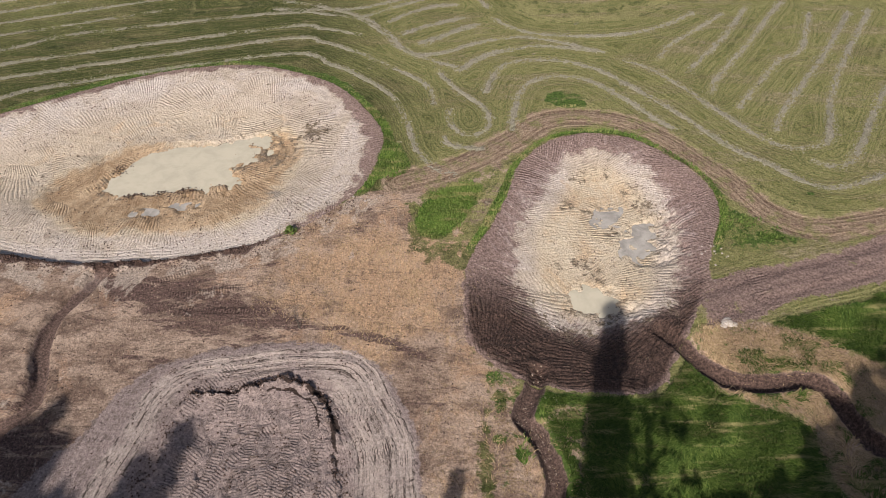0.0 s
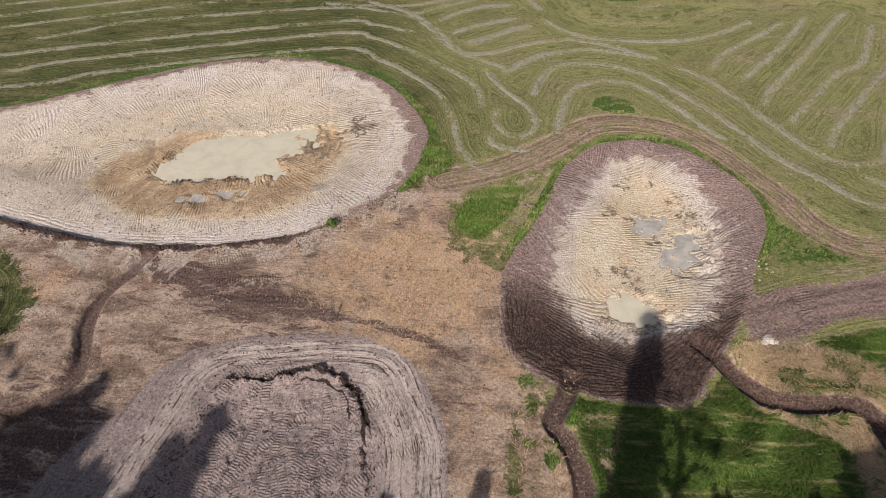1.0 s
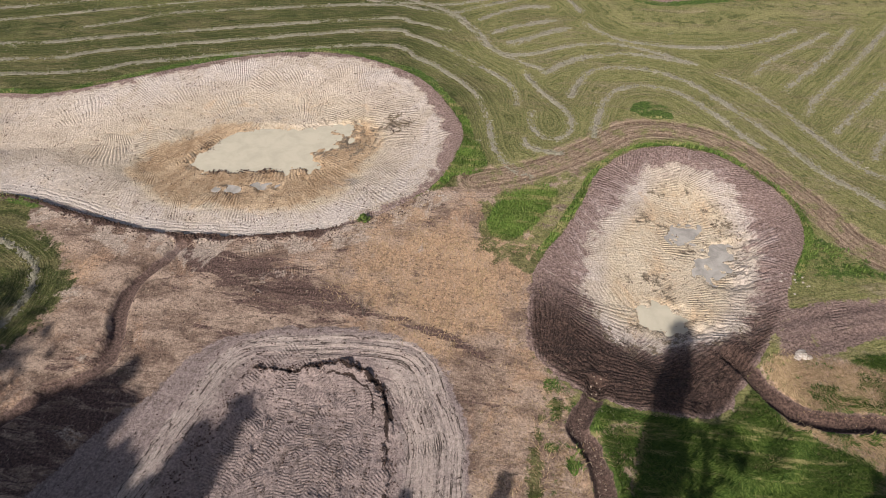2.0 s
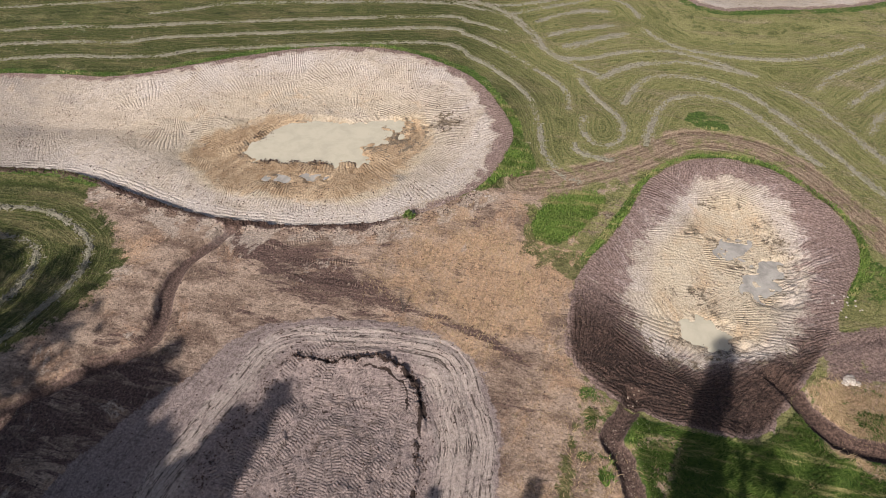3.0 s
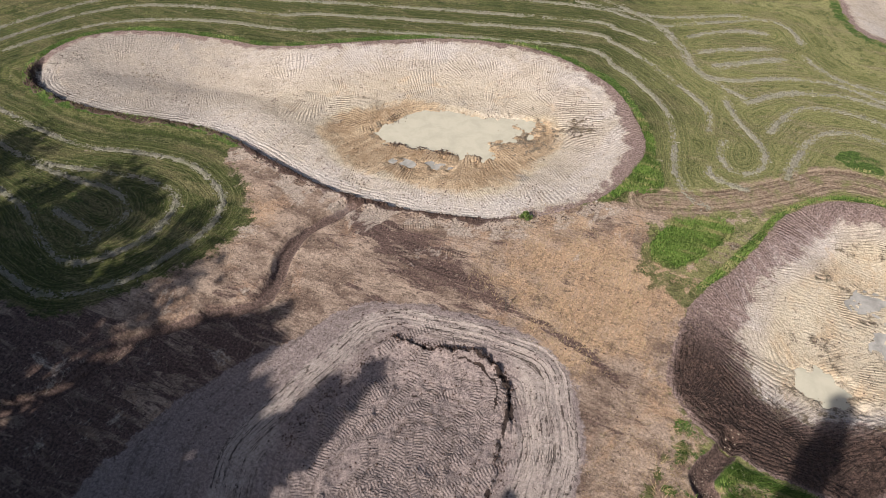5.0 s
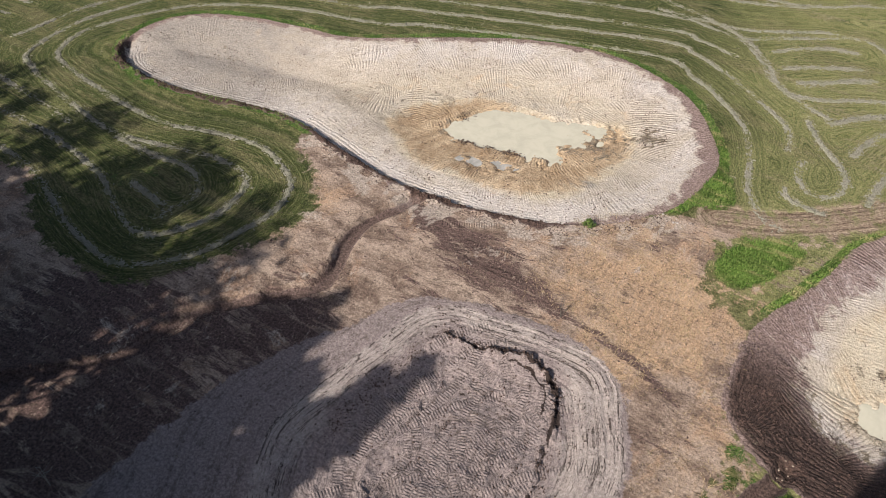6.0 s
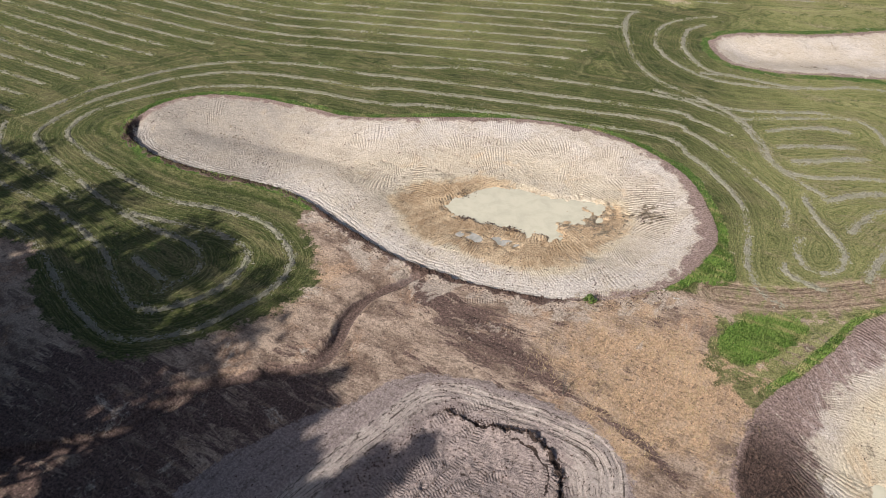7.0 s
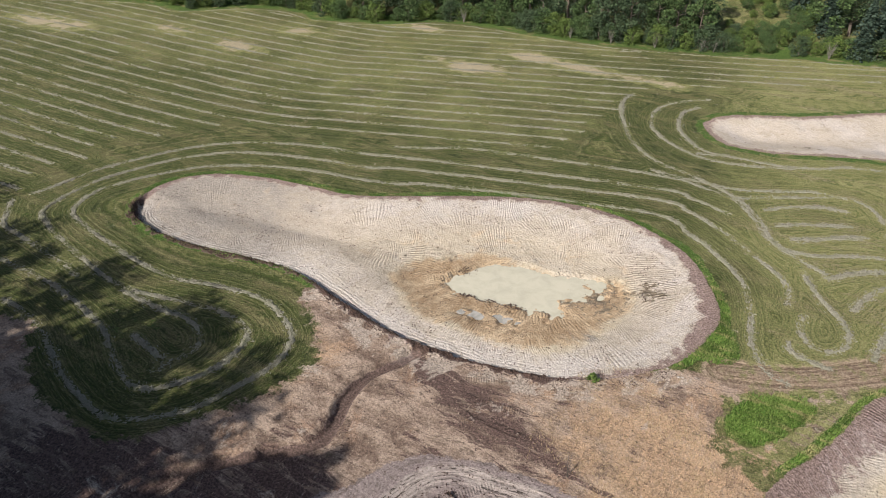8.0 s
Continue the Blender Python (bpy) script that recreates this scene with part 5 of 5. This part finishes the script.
def blades(name, x, y, rng, high, lean, material, label, category, width=0.03, wild=0.5):
    """Grass blades, bent over the way the growth lies."""
    n = len(x)
    z = relief(x, y)
    a = 2.5 * vnoise(x, y, 0.22, 3, 2) * math.pi + rng.normal(0, wild, n)
    h = high * rng.uniform(0.5, 1.3, n)
    dx, dy = np.cos(a), np.sin(a)
    w = width * rng.uniform(0.7, 1.5, n)
    foot = np.stack([x, y, z - 0.01], 1)
    side = np.stack([-dy, dx, 0 * dx], 1) * w[:, None]
    mid = foot + np.stack([dx * h * lean * 0.4, dy * h * lean * 0.4, h * 0.65], 1)
    tip = foot + np.stack([dx * h * lean * 1.1, dy * h * lean * 1.1, h * (0.85 if lean < 0.8 else 0.6)], 1)
    verts = np.stack([foot - side, foot + side, mid + side * 0.8, mid - side * 0.8, tip], 1).reshape(-1, 3)
    i = np.arange(n) * 5
    faces = np.concatenate([np.stack([i, i + 1, i + 2], 1), np.stack([i, i + 2, i + 3], 1), np.stack([i + 3, i + 2, i + 4], 1)])
    return thing(name, mesh_from(name, verts, faces), material, label, category, kind="stuff")


def lumps(name, x, y, rng, size, material, label, category, sink=0.3):
    """Angular lumps of soil or stone, half sunk into the ground."""
    n = len(x)
    z = relief(x, y)
    octa = np.array([(1, 0, 0), (-1, 0, 0), (0, 1, 0), (0, -1, 0), (0, 0, 1), (0, 0, -1)], float)
    tri = np.array([(0, 2, 4), (2, 1, 4), (1, 3, 4), (3, 0, 4), (2, 0, 5), (1, 2, 5), (3, 1, 5), (0, 3, 5)])
    s = size * rng.uniform(0.4, 1.0, n) ** 2 + size * 0.25
    a = rng.uniform(0, 6.28, n)
    v = octa[None] * rng.uniform(0.6, 1.3, (n, 6, 1)) * s[:, None, None] * (1, 1, 0.75) + rng.normal(0, 0.18, (n, 6, 3)) * s[:, None, None]
    vx = v[..., 0] * np.cos(a)[:, None] - v[..., 1] * np.sin(a)[:, None]
    vy = v[..., 0] * np.sin(a)[:, None] + v[..., 1] * np.cos(a)[:, None]
    verts = np.stack([x[:, None] + vx, y[:, None] + vy, (z + s * (0.75 - sink))[:, None] + v[..., 2]], 2).reshape(-1, 3)
    faces = (tri[None] + 6 * np.arange(n)[:, None, None]).reshape(-1, 3)
    return thing(name, mesh_from(name, verts, faces), material, label, category, kind="stuff")


def clear_of_trenches(x, y):
    return np.minimum.reduce([t(x, y) for t in trenches]) > 0.75


def litter_all():
    rng = np.random.default_rng(51)
    x, y = scattered(rng, (1, 33, 14, 33), 160000, lambda x, y: smooth(zones(x, y)["lush"], 0.45, 0.8) * (round_d(x, y) > 0.0) * clear_of_trenches(x, y))
    blades("long_grass", x, y, rng, 0.25, 1.1, BLADE, "long lodged green grass beside the basin", "grass", 0.023)
    x, y = scattered(rng, (-8, 26, 33, 52), 90000, lambda x, y: smooth(zones(x, y)["lush"], 0.5, 0.8) * (round_d(x, y) > 0) * (long_d(x, y) > 0) * clear_of_trenches(x, y))
    blades("verge_grass", x, y, rng, 0.24, 0.9, FRESH, "bright green grass along the rims", "grass", 0.026, 1.5)
    x, y = scattered(rng, (-3, 4, 34, 43), 14000, lambda x, y: smooth(-lush_ds[2](x, y) + 0.9 * vnoise(x, y, 0.6, 2, 4), -0.3, 0.7))
    blades("patch_grass", x, y, rng, 0.28, 0.9, FRESH, "oval patch of tall bright green grass", "grass", 0.026, 1.8)
    x, y = scattered(rng, (-62, -4, 30, 62), 60000, lambda x, y: smooth(zones(x, y)["lush"], 0.5, 0.8) * (long_d(x, y) > 0))
    blades("rim_grass", x, y, rng, 0.18, 0.8, FRESH, "fringe of green grass on the basin rim", "grass", 0.025)

    x, y = scattered(rng, (1, 30, 12, 30), 120000, lambda x, y: smooth(-dry_d(x, y), -0.8, 0.8) * np.where(x < 9, 0.1, 1.0) * (1 - 0.7 * smooth(zones(x, y)["lush"], 0.4, 0.8)) * (round_d(x, y) > 0.1) * clear_of_trenches(x, y))
    blades("dry_grass", x, y, rng, 0.11, 2.6, STRAW, "flattened dry grass beside the trenches", "grass", 0.018)

    def straw_weight(x, y):
        w = zones(x, y)
        return w["yard"] * w["gold"] * (1 - w["dark"]) * (1 - w["pit"])

    x, y = scattered(rng, (-12, 30, 14, 44), 60000, straw_weight)
    blades("straw", x, y, rng, 0.1, 2.4, STRAW, "dry straw strewn over bare earth", "straw", 0.015)
    x, y = scattered(rng, (0, 21, 22, 36), 2600, lambda x, y: smooth(-round_d(x, y), 0, 0.4) * smooth(round_sand_d(x, y), -0.5, 0.5) * smooth(y, 37, 27))
    lumps("soil_clods", x, y, rng, 0.075, CLOD, "dark clods of turned topsoil on the bank", "clods")
    x, y = scattered(rng, (-17, -4, 14, 26), 14000, lambda x, y: smooth(np.abs(pit_floor_d(x, y) + 0.1), 0.6, 0.05) * (0.35 + 0.65 * smooth(x + y, 6, 9)) * smooth(vnoise(x, y, 0.6, 5, 3), -0.3, 0.3) + 0.06)
    lumps("clay_clods", x, y, rng, 0.06, CLOD, "crumbled clods along the edge of the fill", "clods")
    x, y = scattered(rng, (-31, 1, 12, 40), 40000, lambda x, y: np.maximum(0.03 + 0 * x, 0.6 * smooth(np.abs(long_d(x, y) - 0.5), 0.9, 0.1)) * (pit_d(x, y) > 0))
    lumps("bank_clods", x, y, rng, 0.06, CLOD, "small clods strewn over the bare yard", "clods")
    x, y = scattered(rng, (-58, -12, 32, 37), 22000, lambda x, y: cut_side(x, y) * smooth(np.abs(long_d(x, y) - 0.12) + 0.5 * vnoise(x, y, 0.7, 2, 3), 0.55, 0.0) * 0.7)
    lumps("rim_clods", x, y, rng, 0.075, CLOD, "crumbling dark clods along the cut bank", "clods")
    x, y = scattered(rng, (-29, -21, 14, 34), 9000, lambda x, y: smooth(trenches[0](x, y), 0.4, 0.1) * smooth(vnoise(x, y, 0.3, 2, 1), -0.1, 0.3))
    lumps("trench_gravel", x, y, rng, 0.05, GRAVEL, "pale gravel lying in the trench", "gravel")
    x, y = scattered(rng, (4, 7, 15, 26), 1500, lambda x, y: smooth(trenches[2](x, y), 0.5, 0.1) * smooth(vnoise(x, y, 0.5, 4, 1), -0.1, 0.3))
    lumps("trench_rubble", x, y, rng, 0.05, GRAVEL, "pale rubble in the short trench", "gravel")
    x, y = scattered(rng, (-28, -9, 39, 52), 9000, lambda x, y: smooth(np.abs(pools[0](x, y) + 0.3), 1.2, 0.1) * smooth(vnoise(x, y, 0.7, 1, 3), -0.05, 0.4) * smooth(y + 0.4 * x, 38.5, 36) + smooth(np.hypot(x + 10.6, y - 49.2), 1.8, 0.6) * smooth(vnoise(x, y, 1.2, 4, 2), -0.1, 0.4))
    lumps("wet_clods", x, y, rng, 0.07, CLOD, "wet dark crumbs along the shore of the pool", "clods", -0.7)
    x, y = scattered(rng, (-58, 18, 28, 58), 60000, lambda x, y: np.maximum(smooth(-long_d(x, y), 0.8, 1.6), 0.5 * smooth(-round_sand_d(x, y), 0.0, 1.0)) * (0.04 + 0.5 * smooth(vnoise(x, y, 0.6, 1, 3), 0.05, 0.5)))
    lumps("sand_crumbs", x, y, rng, 0.055, CLOD, "scattered dark crumbs on the raked sand", "clods")


def stone(seed, size, label, group):
    rng = np.random.default_rng(seed)
    bm = bmesh.new()
    bmesh.ops.create_icosphere(bm, subdivisions=2, radius=size)
    for v in bm.verts:
        v.co *= 1 + 0.25 * noise.noise(v.co * (1.6 / size) + Vector((seed, 0, 0)))
        v.co.z *= 0.6
    return tagged(part("stone", bm, GRAVEL if "trench" in group else STONE), label, "stone", group)


litter_all()
for k, (x, y, s) in enumerate(((17.3, 28.35, 0.36), (17.0, 28.1, 0.2), (17.7, 28.2, 0.18), (17.45, 28.65, 0.16))):
    stand(stone(k, s, "pale weathered stone lying on brown soil", "pale stones"), x, y, 1, 40 * k)
rng_stone = np.random.default_rng(8)
for k in range(14):
    stand(stone(20 + k, rng_stone.uniform(0.05, 0.11), "small pale stone beside the basin rim", "rim stones"),
          18.3 + rng_stone.normal(0, 0.45), 34.4 + rng_stone.normal(0, 0.45))
for k in range(7):
    stand(stone(40 + k, rng_stone.uniform(0.04, 0.085), "pale stone at the head of the trench", "trench stones"),
          5.5 + rng_stone.normal(0, 0.25), 24.9 + rng_stone.normal(0, 0.45))
for k in range(6):
    stand(stone(60 + k, rng_stone.uniform(0.05, 0.11), "flat pale stone at the basin's edge", "edge stones"),
          -6.3 + rng_stone.normal(0, 0.5), 40.0 + rng_stone.normal(0, 0.4))
stand(bare_stems("sapling", 71, 1.9, 5, DARK_TWIG, "dead dark sapling standing in trampled straw", "sapling"), -8.7, 28.0)
stand(bare_stems("sapling", 72, 1.1, 4, DARK_TWIG, "small dead sapling standing in dark mud", "sapling"), -15.8, 28.4)
stand(bare_stems("dead_tree", 73, 2.4, 2, DEAD, "pale dead stem standing in deep shade", "dead tree", 0.25), -25.9, 4.6)
stand(bare_stems("dry_weed", 74, 0.45, 6, STRAW, "dry yellow weed in long grass", "weed", 1.2), 14.3, 21.0)
stand(broadleaf(75, LEAVES[2], 0.5, 0.4, 0.05, 220, 0.09, "small green bush on the basin's rim", "shrub"), -10.5, 36.4)
